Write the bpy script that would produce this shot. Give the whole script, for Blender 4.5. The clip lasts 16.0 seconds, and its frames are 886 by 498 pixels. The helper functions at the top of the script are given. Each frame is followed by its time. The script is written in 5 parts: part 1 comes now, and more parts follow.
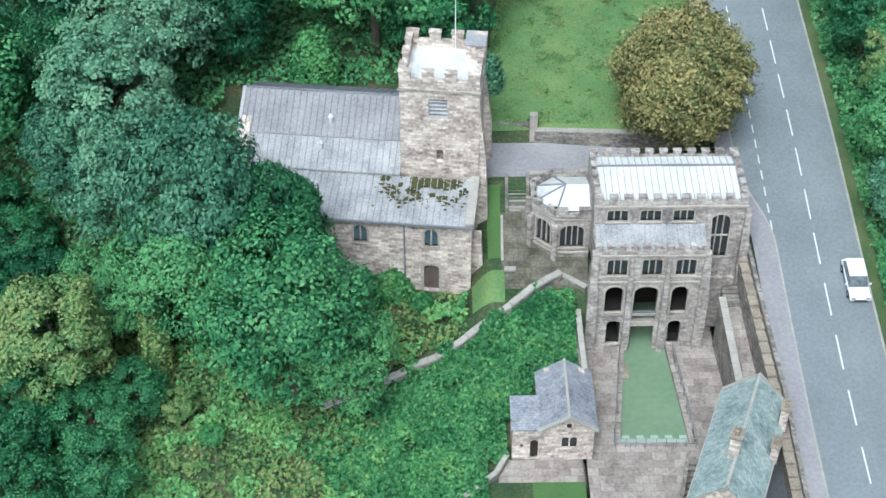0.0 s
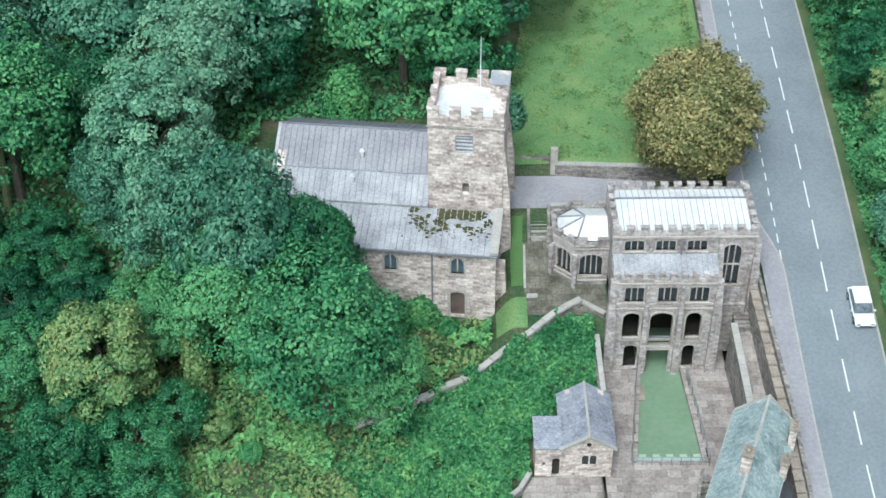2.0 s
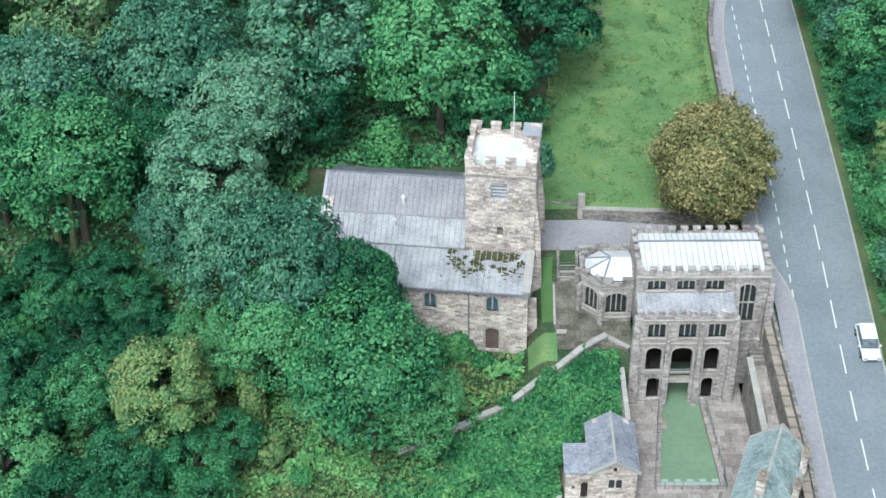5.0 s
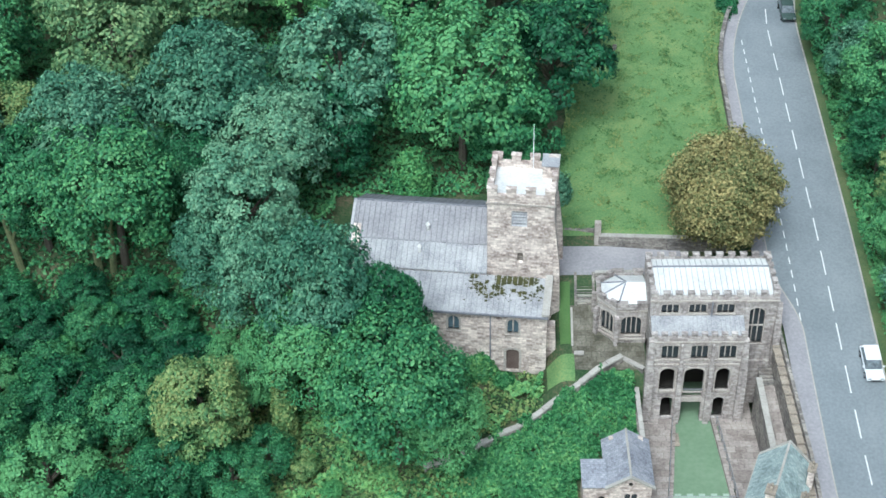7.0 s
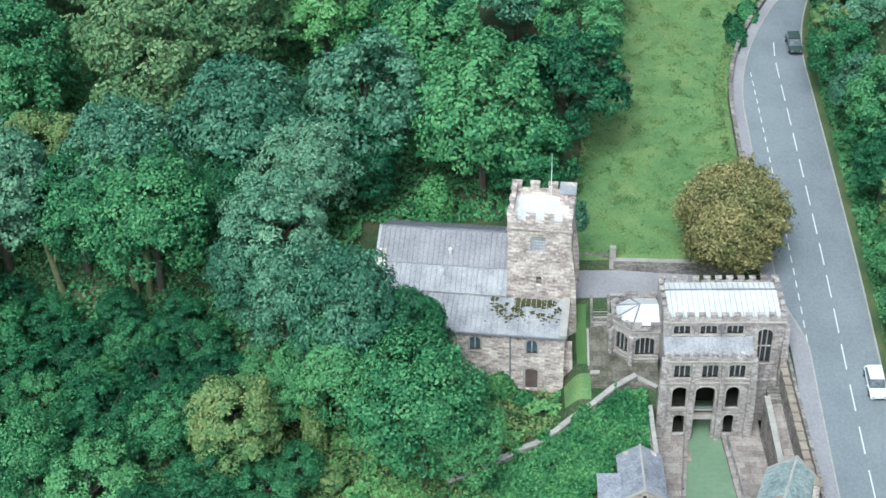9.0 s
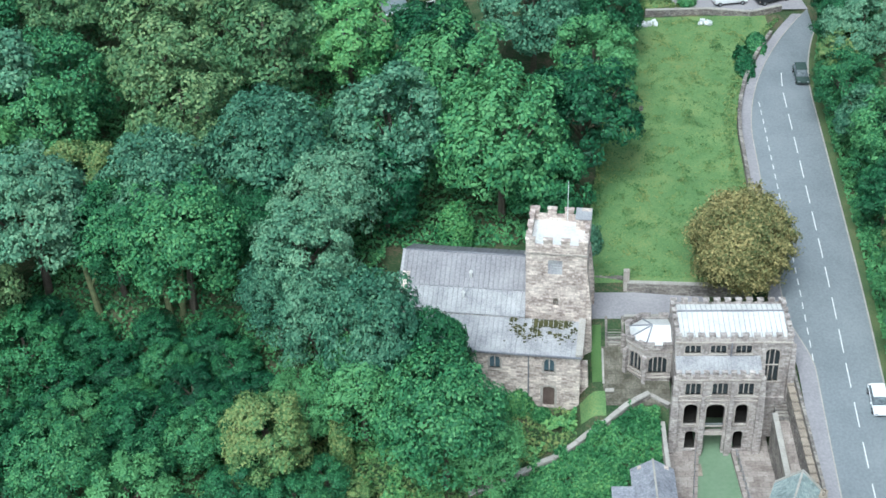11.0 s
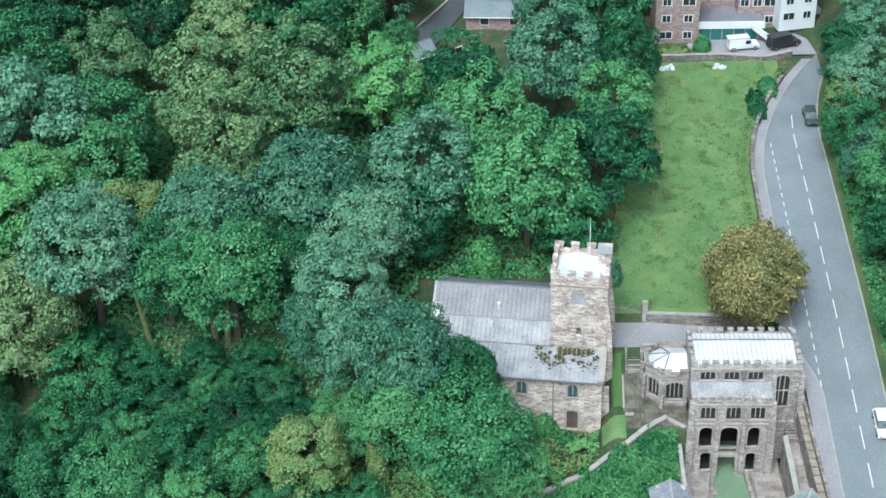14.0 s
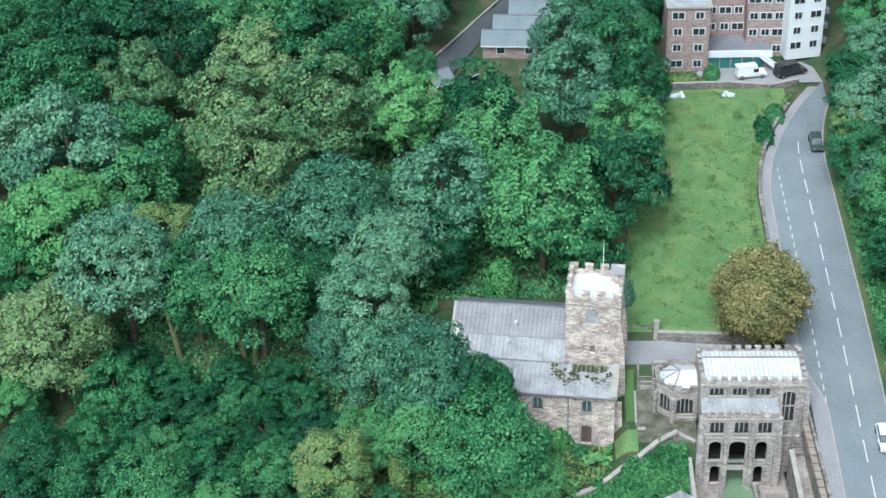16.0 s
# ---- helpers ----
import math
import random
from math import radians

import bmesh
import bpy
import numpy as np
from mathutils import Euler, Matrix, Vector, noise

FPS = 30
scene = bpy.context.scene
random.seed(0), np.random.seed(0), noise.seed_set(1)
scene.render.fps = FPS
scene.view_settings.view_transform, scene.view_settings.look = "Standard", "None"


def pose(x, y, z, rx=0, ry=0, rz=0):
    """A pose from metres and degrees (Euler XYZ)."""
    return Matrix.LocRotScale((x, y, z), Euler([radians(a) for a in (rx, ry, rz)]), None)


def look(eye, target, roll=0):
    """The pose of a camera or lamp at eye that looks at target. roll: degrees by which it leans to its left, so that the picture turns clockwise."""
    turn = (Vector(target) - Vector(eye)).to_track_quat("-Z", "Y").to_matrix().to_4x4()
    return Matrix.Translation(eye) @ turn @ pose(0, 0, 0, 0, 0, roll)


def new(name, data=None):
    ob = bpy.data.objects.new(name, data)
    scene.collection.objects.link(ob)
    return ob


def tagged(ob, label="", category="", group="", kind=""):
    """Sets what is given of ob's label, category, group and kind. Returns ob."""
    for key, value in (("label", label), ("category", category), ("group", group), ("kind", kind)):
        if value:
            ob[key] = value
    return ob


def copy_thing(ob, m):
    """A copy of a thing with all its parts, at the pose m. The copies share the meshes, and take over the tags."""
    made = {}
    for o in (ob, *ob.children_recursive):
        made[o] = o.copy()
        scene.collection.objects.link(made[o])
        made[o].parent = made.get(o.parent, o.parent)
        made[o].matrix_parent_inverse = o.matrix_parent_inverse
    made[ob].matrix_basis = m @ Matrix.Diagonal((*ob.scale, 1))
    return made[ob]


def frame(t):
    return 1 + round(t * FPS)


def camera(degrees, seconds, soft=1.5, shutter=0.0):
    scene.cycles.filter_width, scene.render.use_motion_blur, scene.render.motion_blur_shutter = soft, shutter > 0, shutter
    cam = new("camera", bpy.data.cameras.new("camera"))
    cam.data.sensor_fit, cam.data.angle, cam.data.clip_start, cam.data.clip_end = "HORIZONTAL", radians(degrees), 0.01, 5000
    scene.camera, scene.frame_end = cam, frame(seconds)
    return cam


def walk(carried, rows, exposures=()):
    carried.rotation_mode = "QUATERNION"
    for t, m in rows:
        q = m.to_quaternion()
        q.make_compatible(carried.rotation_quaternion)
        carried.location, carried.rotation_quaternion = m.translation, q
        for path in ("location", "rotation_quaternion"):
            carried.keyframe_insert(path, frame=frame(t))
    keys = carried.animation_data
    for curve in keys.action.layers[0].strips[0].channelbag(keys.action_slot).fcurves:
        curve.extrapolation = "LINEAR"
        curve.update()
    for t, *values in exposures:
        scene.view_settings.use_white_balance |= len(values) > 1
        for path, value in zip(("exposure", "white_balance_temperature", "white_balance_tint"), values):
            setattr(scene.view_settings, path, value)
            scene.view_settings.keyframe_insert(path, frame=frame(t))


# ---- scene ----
cam = camera(33.0, 16.0, soft=1.6)


def path_row(t):
    u = t / 16.0
    yaw = radians(-0.491 + 4.426 * u + 0.389 * u * (1 - u))
    dip = radians(40.804 - 7.408 * u - 0.198 * u * (1 - u))
    roll = -0.153 - 2.361 * u - 0.382 * u * (1 - u)
    eye = Vector((-14.553 - 0.6496 * t + 0.01312 * t * t, -79.956 - 2.4342 * t - 0.02565 * t * t, 89.770 + 2.3642 * t - 0.01126 * t * t))
    way = Vector((-math.sin(yaw) * math.cos(dip), math.cos(yaw) * math.cos(dip), -math.sin(dip)))
    return t, look(eye, eye + way * 10, roll)


walk(cam, [path_row(k * 0.5) for k in range(33)], [(0.0, 0.43, 5560, -1), (16.0, 0.46, 5520, -1)])

# ---- light: an overcast sky ----
world = bpy.data.worlds.new("overcast")
scene.world = world
world.use_nodes = True
wn = world.node_tree
bg = wn.nodes["Background"]
sky = wn.nodes.new("ShaderNodeTexSky")
sky.sky_type = 'NISHITA'
sky.sun_disc = False
sky.sun_elevation, sky.sun_rotation = radians(52), radians(200)
sky.dust_density = 4.0
hsv = wn.nodes.new("ShaderNodeHueSaturation")
hsv.inputs["Saturation"].default_value = 0.45
wn.links.new(sky.outputs[0], hsv.inputs["Color"])
wn.links.new(hsv.outputs[0], bg.inputs[0])
bg.inputs[1].default_value = 0.138
sun_data = bpy.data.lights.new("sun", 'SUN')
sun_data.energy, sun_data.angle, sun_data.color = 1.9, radians(25), (1.0, 0.97, 0.93)
sun = new("sun", sun_data)
sun.matrix_world = look((0, 0, 0), (0.17, 0.50, -0.9))


# ---- materials ----
def material(name, colours, scale=1.0, rough=0.85, metal=0.0, bump=0.3, fine=14.0, spread=0.0, vary=1.0, detail=6.0, spec=0.3):
    """Two scales of noise mixed over two or three colours, with a fine relief."""
    m = bpy.data.materials.new(name)
    m.use_nodes = True
    n, l = m.node_tree.nodes, m.node_tree.links
    p = n["Principled BSDF"]
    p.inputs["Roughness"].default_value, p.inputs["Metallic"].default_value = rough, metal
    p.inputs["Specular IOR Level"].default_value = spec
    co = n.new("ShaderNodeTexCoord")
    a, b = n.new("ShaderNodeTexNoise"), n.new("ShaderNodeTexNoise")
    a.inputs["Scale"].default_value, b.inputs["Scale"].default_value = 0.35 * scale, fine * scale * 0.25
    a.inputs["Detail"].default_value, b.inputs["Detail"].default_value = detail, 5.0
    for x in (a, b):
        l.new(co.outputs["Object"], x.inputs["Vector"])
    mix = n.new("ShaderNodeMath")
    mix.operation = 'MULTIPLY_ADD'
    mix.inputs[1].default_value = 0.5
    l.new(b.outputs[0], mix.inputs[0])
    half = n.new("ShaderNodeMath")
    half.operation = 'MULTIPLY'
    half.inputs[1].default_value = 0.5
    l.new(a.outputs[0], half.inputs[0])
    l.new(half.outputs[0], mix.inputs[2])
    fac = mix.outputs[0]
    if spread:
        info = n.new("ShaderNodeNewGeometry")
        obi = n.new("ShaderNodeObjectInfo")
        r1 = n.new("ShaderNodeMath")
        r1.operation = 'MULTIPLY_ADD'
        r1.inputs[1].default_value, r1.inputs[2].default_value = spread, -0.5 * spread
        l.new(info.outputs["Random Per Island"], r1.inputs[0])
        r2 = n.new("ShaderNodeMath")
        r2.operation = 'ADD'
        l.new(fac, r2.inputs[0])
        l.new(r1.outputs[0], r2.inputs[1])
        r3 = n.new("ShaderNodeMath")
        r3.operation = 'MULTIPLY_ADD'
        r3.inputs[1].default_value, r3.inputs[2].default_value = spread * vary, -0.5 * spread * vary
        l.new(obi.outputs["Random"], r3.inputs[0])
        r4 = n.new("ShaderNodeMath")
        r4.operation = 'ADD'
        l.new(r2.outputs[0], r4.inputs[0])
        l.new(r3.outputs[0], r4.inputs[1])
        fac = r4.outputs[0]
    ramp = n.new("ShaderNodeValToRGB")
    els = ramp.color_ramp.elements
    while len(els) < len(colours):
        els.new(0.5)
    for k, c in enumerate(colours):
        els[k].position = 0.34 + 0.32 * k / max(1, len(colours) - 1)
        els[k].color = (*c, 1)
    l.new(fac, ramp.inputs[0])
    l.new(ramp.outputs[0], p.inputs["Base Color"])
    if bump:
        bp = n.new("ShaderNodeBump")
        bp.inputs["Strength"].default_value, bp.inputs["Distance"].default_value = bump, 0.08
        l.new(b.outputs[0], bp.inputs["Height"])
        l.new(bp.outputs[0], p.inputs["Normal"])
    return m


def masonry(name, colours, mortar, w=0.7, h=0.3, bump=0.6, flat=False, dark=(0.46, 0.40, 0.38, 1)):
    """Coursed stone: blocks of uneven tone with recessed joints, stained by large noise."""
    m = material(name, colours, scale=1.6, bump=0, fine=9)
    n, l = m.node_tree.nodes, m.node_tree.links
    p = n["Principled BSDF"]
    geo = n.new("ShaderNodeTexCoord")
    sep = n.new("ShaderNodeSeparateXYZ")
    l.new(geo.outputs["Object"], sep.inputs[0])
    com = n.new("ShaderNodeCombineXYZ")
    if flat:
        l.new(sep.outputs[0], com.inputs[0])
        l.new(sep.outputs[1], com.inputs[1])
    else:
        add = n.new("ShaderNodeMath")
        l.new(sep.outputs[0], add.inputs[0])
        l.new(sep.outputs[1], add.inputs[1])
        l.new(add.outputs[0], com.inputs[0])
        l.new(sep.outputs[2], com.inputs[1])
    wob = n.new("ShaderNodeTexNoise")
    wob.inputs["Scale"].default_value = 0.9
    l.new(geo.outputs["Object"], wob.inputs["Vector"])
    vadd = n.new("ShaderNodeVectorMath")
    vadd.operation = 'MULTIPLY_ADD'
    vadd.inputs[1].default_value = (0.22, 0.12, 0)
    l.new(wob.outputs["Color"], vadd.inputs[0])
    l.new(com.outputs[0], vadd.inputs[2])
    br = n.new("ShaderNodeTexBrick")
    br.inputs["Scale"].default_value = 1.0
    br.inputs["Brick Width"].default_value, br.inputs["Row Height"].default_value = w, h
    br.inputs["Mortar Size"].default_value, br.inputs["Mortar Smooth"].default_value = 0.022, 0.6
    br.inputs["Color1"].default_value, br.inputs["Color2"].default_value = (1.2, 1.18, 1.15, 1), dark
    br.inputs["Mortar"].default_value = (*mortar, 1)
    br.inputs["Bias"].default_value = -0.15
    l.new(vadd.outputs[0], br.inputs["Vector"])
    ramp = [x for x in n if x.type == 'VALTORGB'][0]
    mul = n.new("ShaderNodeMix")
    mul.data_type, mul.blend_type = 'RGBA', 'MULTIPLY'
    mul.inputs[0].default_value = 0.85
    l.new(ramp.outputs[0], mul.inputs[6])
    l.new(br.outputs["Color"], mul.inputs[7])
    l.new(mul.outputs[2], p.inputs["Base Color"])
    bp = n.new("ShaderNodeBump")
    bp.inputs["Strength"].default_value, bp.inputs["Distance"].default_value = bump, 0.05
    bp.invert = True
    l.new(br.outputs["Fac"], bp.inputs["Height"])
    l.new(bp.outputs[0], p.inputs["Normal"])
    return m


M_ASHLAR = masonry("weathered_ashlar", [(0.185, 0.165, 0.16), (0.385, 0.35, 0.335), (0.54, 0.50, 0.47)], (0.75, 0.72, 0.7), 0.58, 0.28, 0.4, dark=(0.58, 0.53, 0.51, 1))
M_RUBBLE = masonry("coursed_sandstone", [(0.30, 0.240, 0.222), (0.60, 0.520, 0.475), (0.79, 0.720, 0.655)], (0.8, 0.76, 0.72), 0.62, 0.27)
M_WALL = masonry("rough_stone", [(0.13, 0.12, 0.12), (0.26, 0.24, 0.22), (0.38, 0.35, 0.31)], (0.6, 0.6, 0.6), 0.5, 0.2)
M_FLAGS = masonry("flagstones", [(0.20, 0.17, 0.16), (0.32, 0.28, 0.26), (0.40, 0.36, 0.33)], (0.55, 0.55, 0.5), 1.1, 0.8, 0.2, True, (0.66, 0.62, 0.60, 1))
M_MOSSFLAGS = masonry("mossy_flagstones", [(0.07, 0.068, 0.05), (0.135, 0.125, 0.10), (0.20, 0.185, 0.16)], (0.5, 0.5, 0.42), 0.9, 0.7, 0.3, True, (0.6, 0.6, 0.55, 1))
M_DRESSED = material("dressed_stone", [(0.22, 0.19, 0.17), (0.42, 0.37, 0.33), (0.50, 0.46, 0.41)], 2.0)
M_TAN = material("tan_coping_stone", [(0.17, 0.145, 0.12), (0.30, 0.25, 0.20), (0.42, 0.36, 0.29)], 2.0)
M_COPING = material("pale_coping", [(0.30, 0.28, 0.25), (0.46, 0.43, 0.39)], 2.0)
M_LEAD = material("grey_lead", [(0.22, 0.22, 0.235), (0.36, 0.355, 0.365), (0.48, 0.475, 0.48)], 1.6, rough=0.6, spec=0.4)
M_LEAD_MID = material("weathered_lead", [(0.19, 0.185, 0.20), (0.28, 0.27, 0.285), (0.36, 0.35, 0.36)], 1.2, rough=0.6)
M_LEAD_DARK = material("dark_lead", [(0.16, 0.16, 0.18), (0.22, 0.22, 0.25), (0.28, 0.28, 0.30)], 1.0, rough=0.6)
M_WHITE_LEAD = material("whitened_lead", [(0.52, 0.515, 0.505), (0.66, 0.65, 0.635), (0.74, 0.73, 0.71)], 1.2, rough=0.5, bump=0.1)
M_SLATE = masonry("blue_slate", [(0.16, 0.16, 0.19), (0.27, 0.28, 0.32), (0.36, 0.36, 0.40)], (0.7, 0.7, 0.7), 0.35, 0.25, 0.3, True, (0.8, 0.79, 0.78, 1))
M_GREENSLATE = masonry("mossy_slate", [(0.17, 0.22, 0.22), (0.30, 0.365, 0.36), (0.42, 0.47, 0.46)], (0.7, 0.7, 0.7), 0.35, 0.25, 0.3, True, (0.8, 0.79, 0.78, 1))
M_GREYTILE = material("blue_grey_tile", [(0.16, 0.19, 0.205), (0.205, 0.24, 0.255), (0.25, 0.285, 0.30)], 1.0, rough=0.7, bump=0.2)
M_MOSS = material("moss", [(0.025, 0.03, 0.012), (0.065, 0.065, 0.025), (0.12, 0.11, 0.04)], 3.0, bump=0.6)
M_GLASS = material("dark_leaded_glass", [(0.02, 0.025, 0.03), (0.045, 0.055, 0.06)], 3.0, rough=0.2, bump=0.1, spec=0.5)
# near-black that paints the shade inside rooms and openings
M_DARK = material("near_black_shade", [(0.02, 0.018, 0.016), (0.04, 0.035, 0.03)], 2.0)
M_DOOR = material("weathered_door", [(0.10, 0.07, 0.06), (0.17, 0.13, 0.11)], 3.0)
M_ASPHALT = material("asphalt", [(0.165, 0.185, 0.20), (0.205, 0.225, 0.24), (0.245, 0.265, 0.28)], 0.5, rough=0.75, bump=0.1, fine=30)
M_TAR = material("dark_tarmac", [(0.06, 0.065, 0.07), (0.10, 0.105, 0.115)], 0.6, bump=0.1, fine=24)
M_PAVE = material("worn_pavement", [(0.24, 0.23, 0.245), (0.30, 0.285, 0.30), (0.36, 0.34, 0.35)], 0.6, bump=0.1, fine=24)
M_LINE = material("road_paint", [(0.62, 0.62, 0.62), (0.76, 0.76, 0.75)], 4.0, bump=0)
M_WATER = material("green_water", [(0.160, 0.240, 0.148), (0.210, 0.295, 0.192)], 0.6, rough=0.12, bump=0.03, spec=0.5)
M_SHALLOW = material("pale_shallow_water", [(0.33, 0.42, 0.33), (0.40, 0.48, 0.40)], 0.8, rough=0.15, bump=0.03, spec=0.5)
# the paler tone paints the sky's reflection into the dark glass
M_CARGLASS = material("car_glass_sky_reflection", [(0.05, 0.06, 0.07), (0.22, 0.25, 0.27)], 1.2, rough=0.1, bump=0, spec=0.6)
M_BLUEGLASS = material("blue_grey_glass", [(0.05, 0.08, 0.10), (0.11, 0.16, 0.19)], 3.0, rough=0.2, bump=0.1, spec=0.5)
M_GRASS = material("meadow_grass", [(0.085, 0.175, 0.062), (0.135, 0.230, 0.085), (0.215, 0.275, 0.100)], 0.8, bump=0.7, fine=26, detail=9)
M_SOIL = material("woodland_floor", [(0.018, 0.05, 0.018), (0.05, 0.085, 0.035), (0.15, 0.115, 0.075)], 0.8, bump=1.0, fine=20, detail=9)
M_DRYGRASS = material("dry_verge_grass", [(0.05, 0.095, 0.04), (0.085, 0.125, 0.05), (0.14, 0.15, 0.07)], 1.0, bump=0.8, fine=30)
M_LAWN = material("lawn", [(0.065, 0.135, 0.042), (0.10, 0.18, 0.058)], 1.0, bump=0.7, fine=30)
M_LEAF = material("broad_leaves", [(0.013, 0.080, 0.031), (0.050, 0.190, 0.074), (0.125, 0.310, 0.113)], 0.5, rough=0.6, bump=0, spread=0.24, vary=1.4)
M_LEAF_B = material("yellowing_leaves", [(0.055, 0.15, 0.055), (0.125, 0.235, 0.080), (0.250, 0.300, 0.105)], 0.5, rough=0.6, bump=0, spread=0.22)
M_LEAF_C = material("grey_green_leaves", [(0.030, 0.110, 0.064), (0.098, 0.235, 0.137), (0.195, 0.350, 0.205)], 0.5, rough=0.6, bump=0, spread=0.22)
# deep green, darkened further to paint the hollow's shade into the leaves
M_LEAF_DEEP_SHADE = material("deep_green_leaves_with_shade", [(0.008, 0.056, 0.024), (0.022, 0.115, 0.046), (0.062, 0.210, 0.074)], 0.5, rough=0.6, bump=0, spread=0.24, vary=1.2)
M_LEAF_OLIVE = material("olive_leaves", [(0.055, 0.145, 0.060), (0.125, 0.230, 0.095), (0.230, 0.325, 0.135)], 0.5, rough=0.6, bump=0, spread=0.24)
M_LEAF_BRIGHT = material("bright_green_leaves", [(0.03, 0.145, 0.05), (0.075, 0.25, 0.085), (0.15, 0.345, 0.11)], 0.5, rough=0.6, bump=0, spread=0.22)
M_YEW = material("brown_yew_foliage", [(0.10, 0.13, 0.05), (0.24, 0.23, 0.09), (0.42, 0.35, 0.15)], 0.9, rough=0.8, bump=0, spread=0.3, vary=0.0)
M_BUSH = material("bramble_leaves", [(0.022, 0.105, 0.036), (0.078, 0.240, 0.082), (0.190, 0.365, 0.118)], 0.9, rough=0.6, bump=0, spread=0.25)
M_GRASSBLADE = material("grass_tufts", [(0.05, 0.135, 0.045), (0.12, 0.215, 0.07), (0.235, 0.27, 0.095)], 0.5, rough=0.8, bump=0, spread=0.25, vary=0.0)
M_BARK = material("bark", [(0.06, 0.05, 0.04), (0.15, 0.13, 0.10)], 3.0, bump=0.8)
M_MOSSBARK = material("mossy_bark", [(0.07, 0.08, 0.05), (0.15, 0.17, 0.08), (0.22, 0.24, 0.12)], 3.0, bump=0.8)
M_BRICK = masonry("red_brick", [(0.30, 0.225, 0.21), (0.38, 0.29, 0.275), (0.44, 0.35, 0.33)], (0.8, 0.8, 0.8), 0.45, 0.15, 0.2)
M_RENDER = material("white_render", [(0.66, 0.67, 0.68), (0.78, 0.79, 0.80)], 0.8, bump=0.1)
M_GREENDOOR = material("green_paint", [(0.03, 0.13, 0.12), (0.05, 0.19, 0.17)], 2.0)
M_CARWHITE = material("white_car_paint", [(0.78, 0.80, 0.82), (0.84, 0.86, 0.88)], 1.0, rough=0.2, bump=0, spec=0.5)
M_CARDARK = material("dark_car_paint", [(0.02, 0.022, 0.025), (0.04, 0.045, 0.05)], 1.0, rough=0.2, bump=0, spec=0.5)
M_CARGREEN = material("dark_green_car_paint", [(0.04, 0.07, 0.06), (0.07, 0.10, 0.09)], 1.0, rough=0.25, bump=0)
M_TYRE = material("tyre_rubber", [(0.015, 0.015, 0.015), (0.03, 0.03, 0.03)], 3.0)
M_METAL = material("galvanised_rail", [(0.25, 0.26, 0.28), (0.38, 0.39, 0.41)], 3.0, rough=0.45, metal=0.6)


# ---- building blocks ----
def finish(bm, name, mat, parent=None, label="", loc=None):
    me = bpy.data.meshes.new(name)
    bmesh.ops.recalc_face_normals(bm, faces=bm.faces)
    bm.to_mesh(me)
    bm.free()
    me.materials.append(mat)
    ob = new(name, me)
    if parent is not None:
        ob.parent = parent
    if label:
        ob["label"] = label
    if loc is not None:
        ob.matrix_basis = loc
    return ob


part = lambda name, bm, mat, parent, label="": finish(bm, name, mat, parent, label)


def thing(name, label, category, m=None, group="", kind=""):
    ob = new(name)
    ob.matrix_basis = m if m is not None else Matrix.Identity(4)
    return tagged(ob, label, category, group, kind)


def prism(bm, pts, z0, z1, top=None):
    """An upright prism over a plan; top: other plan points for its upper face."""
    a = [bm.verts.new((x, y, z0)) for x, y in pts]
    b = [bm.verts.new((x, y, z1)) for x, y in (top or pts)]
    k = len(pts)
    bm.faces.new(a[::-1])
    bm.faces.new(b)
    for i in range(k):
        bm.faces.new((a[i], a[(i + 1) % k], b[(i + 1) % k], b[i]))
    return bm


def box(x0, x1, y0, y1, z0, z1, bm=None, bevel=0.0):
    own = bm is None
    bm = bm or bmesh.new()
    prism(bm, [(x0, y0), (x1, y0), (x1, y1), (x0, y1)], z0, z1)
    if own and bevel:
        bmesh.ops.bevel(bm, geom=list(bm.edges), offset=bevel, segments=2, affect='EDGES')
    return bm


def hull(points, faces):
    bm = bmesh.new()
    v = [bm.verts.new(p) for p in points]
    for f in faces:
        bm.faces.new([v[i] for i in f])
    return bm


def slab(quad, thick):
    """A sheet of the given thickness below four corners (counter-clockwise from above)."""
    q = [Vector(p) for p in quad]
    d = Vector((0, 0, -thick))
    return hull([*q, *[p + d for p in q]], [(0, 1, 2, 3), (7, 6, 5, 4), (0, 4, 5, 1), (1, 5, 6, 2), (2, 6, 7, 3), (3, 7, 4, 0)])


def arch(x0, x1, z0, z1, rise, steps=10):
    """Outline of an opening with a pointed-round head: sill z0, crown z1, springing z1 - rise."""
    out = [(x0, z0), (x1, z0)]
    for i in range(steps + 1):
        a = math.pi * i / steps
        out.append(((x0 + x1) / 2 + (x1 - x0) / 2 * math.cos(a), z1 - rise + rise * math.sin(a) ** 0.8))
    return out


def wall_with_holes(outline, holes, thick):
    """A bmesh wall in the xz plane, front at y = 0, reaching back to y = thick, with openings through it."""
    cu = bpy.data.curves.new("outline", 'CURVE')
    cu.dimensions, cu.fill_mode, cu.extrude = '2D', 'BOTH', thick / 2
    for loop in [outline, *holes]:
        sp = cu.splines.new('POLY')
        sp.points.add(len(loop) - 1)
        for pnt, (x, z) in zip(sp.points, loop):
            pnt.co = (x, z, 0, 1)
        sp.use_cyclic_u = True
    ob = bpy.data.objects.new("outline", cu)
    me = bpy.data.meshes.new_from_object(ob)
    bm = bmesh.new()
    bm.from_mesh(me)
    bpy.data.objects.remove(ob)
    bpy.data.meshes.remove(me)
    bmesh.ops.transform(bm, matrix=Matrix.Translation((0, thick / 2, 0)) @ Matrix.Rotation(radians(90), 4, 'X'), verts=bm.verts)
    bmesh.ops.remove_doubles(bm, verts=bm.verts, dist=0.0005)
    return bm


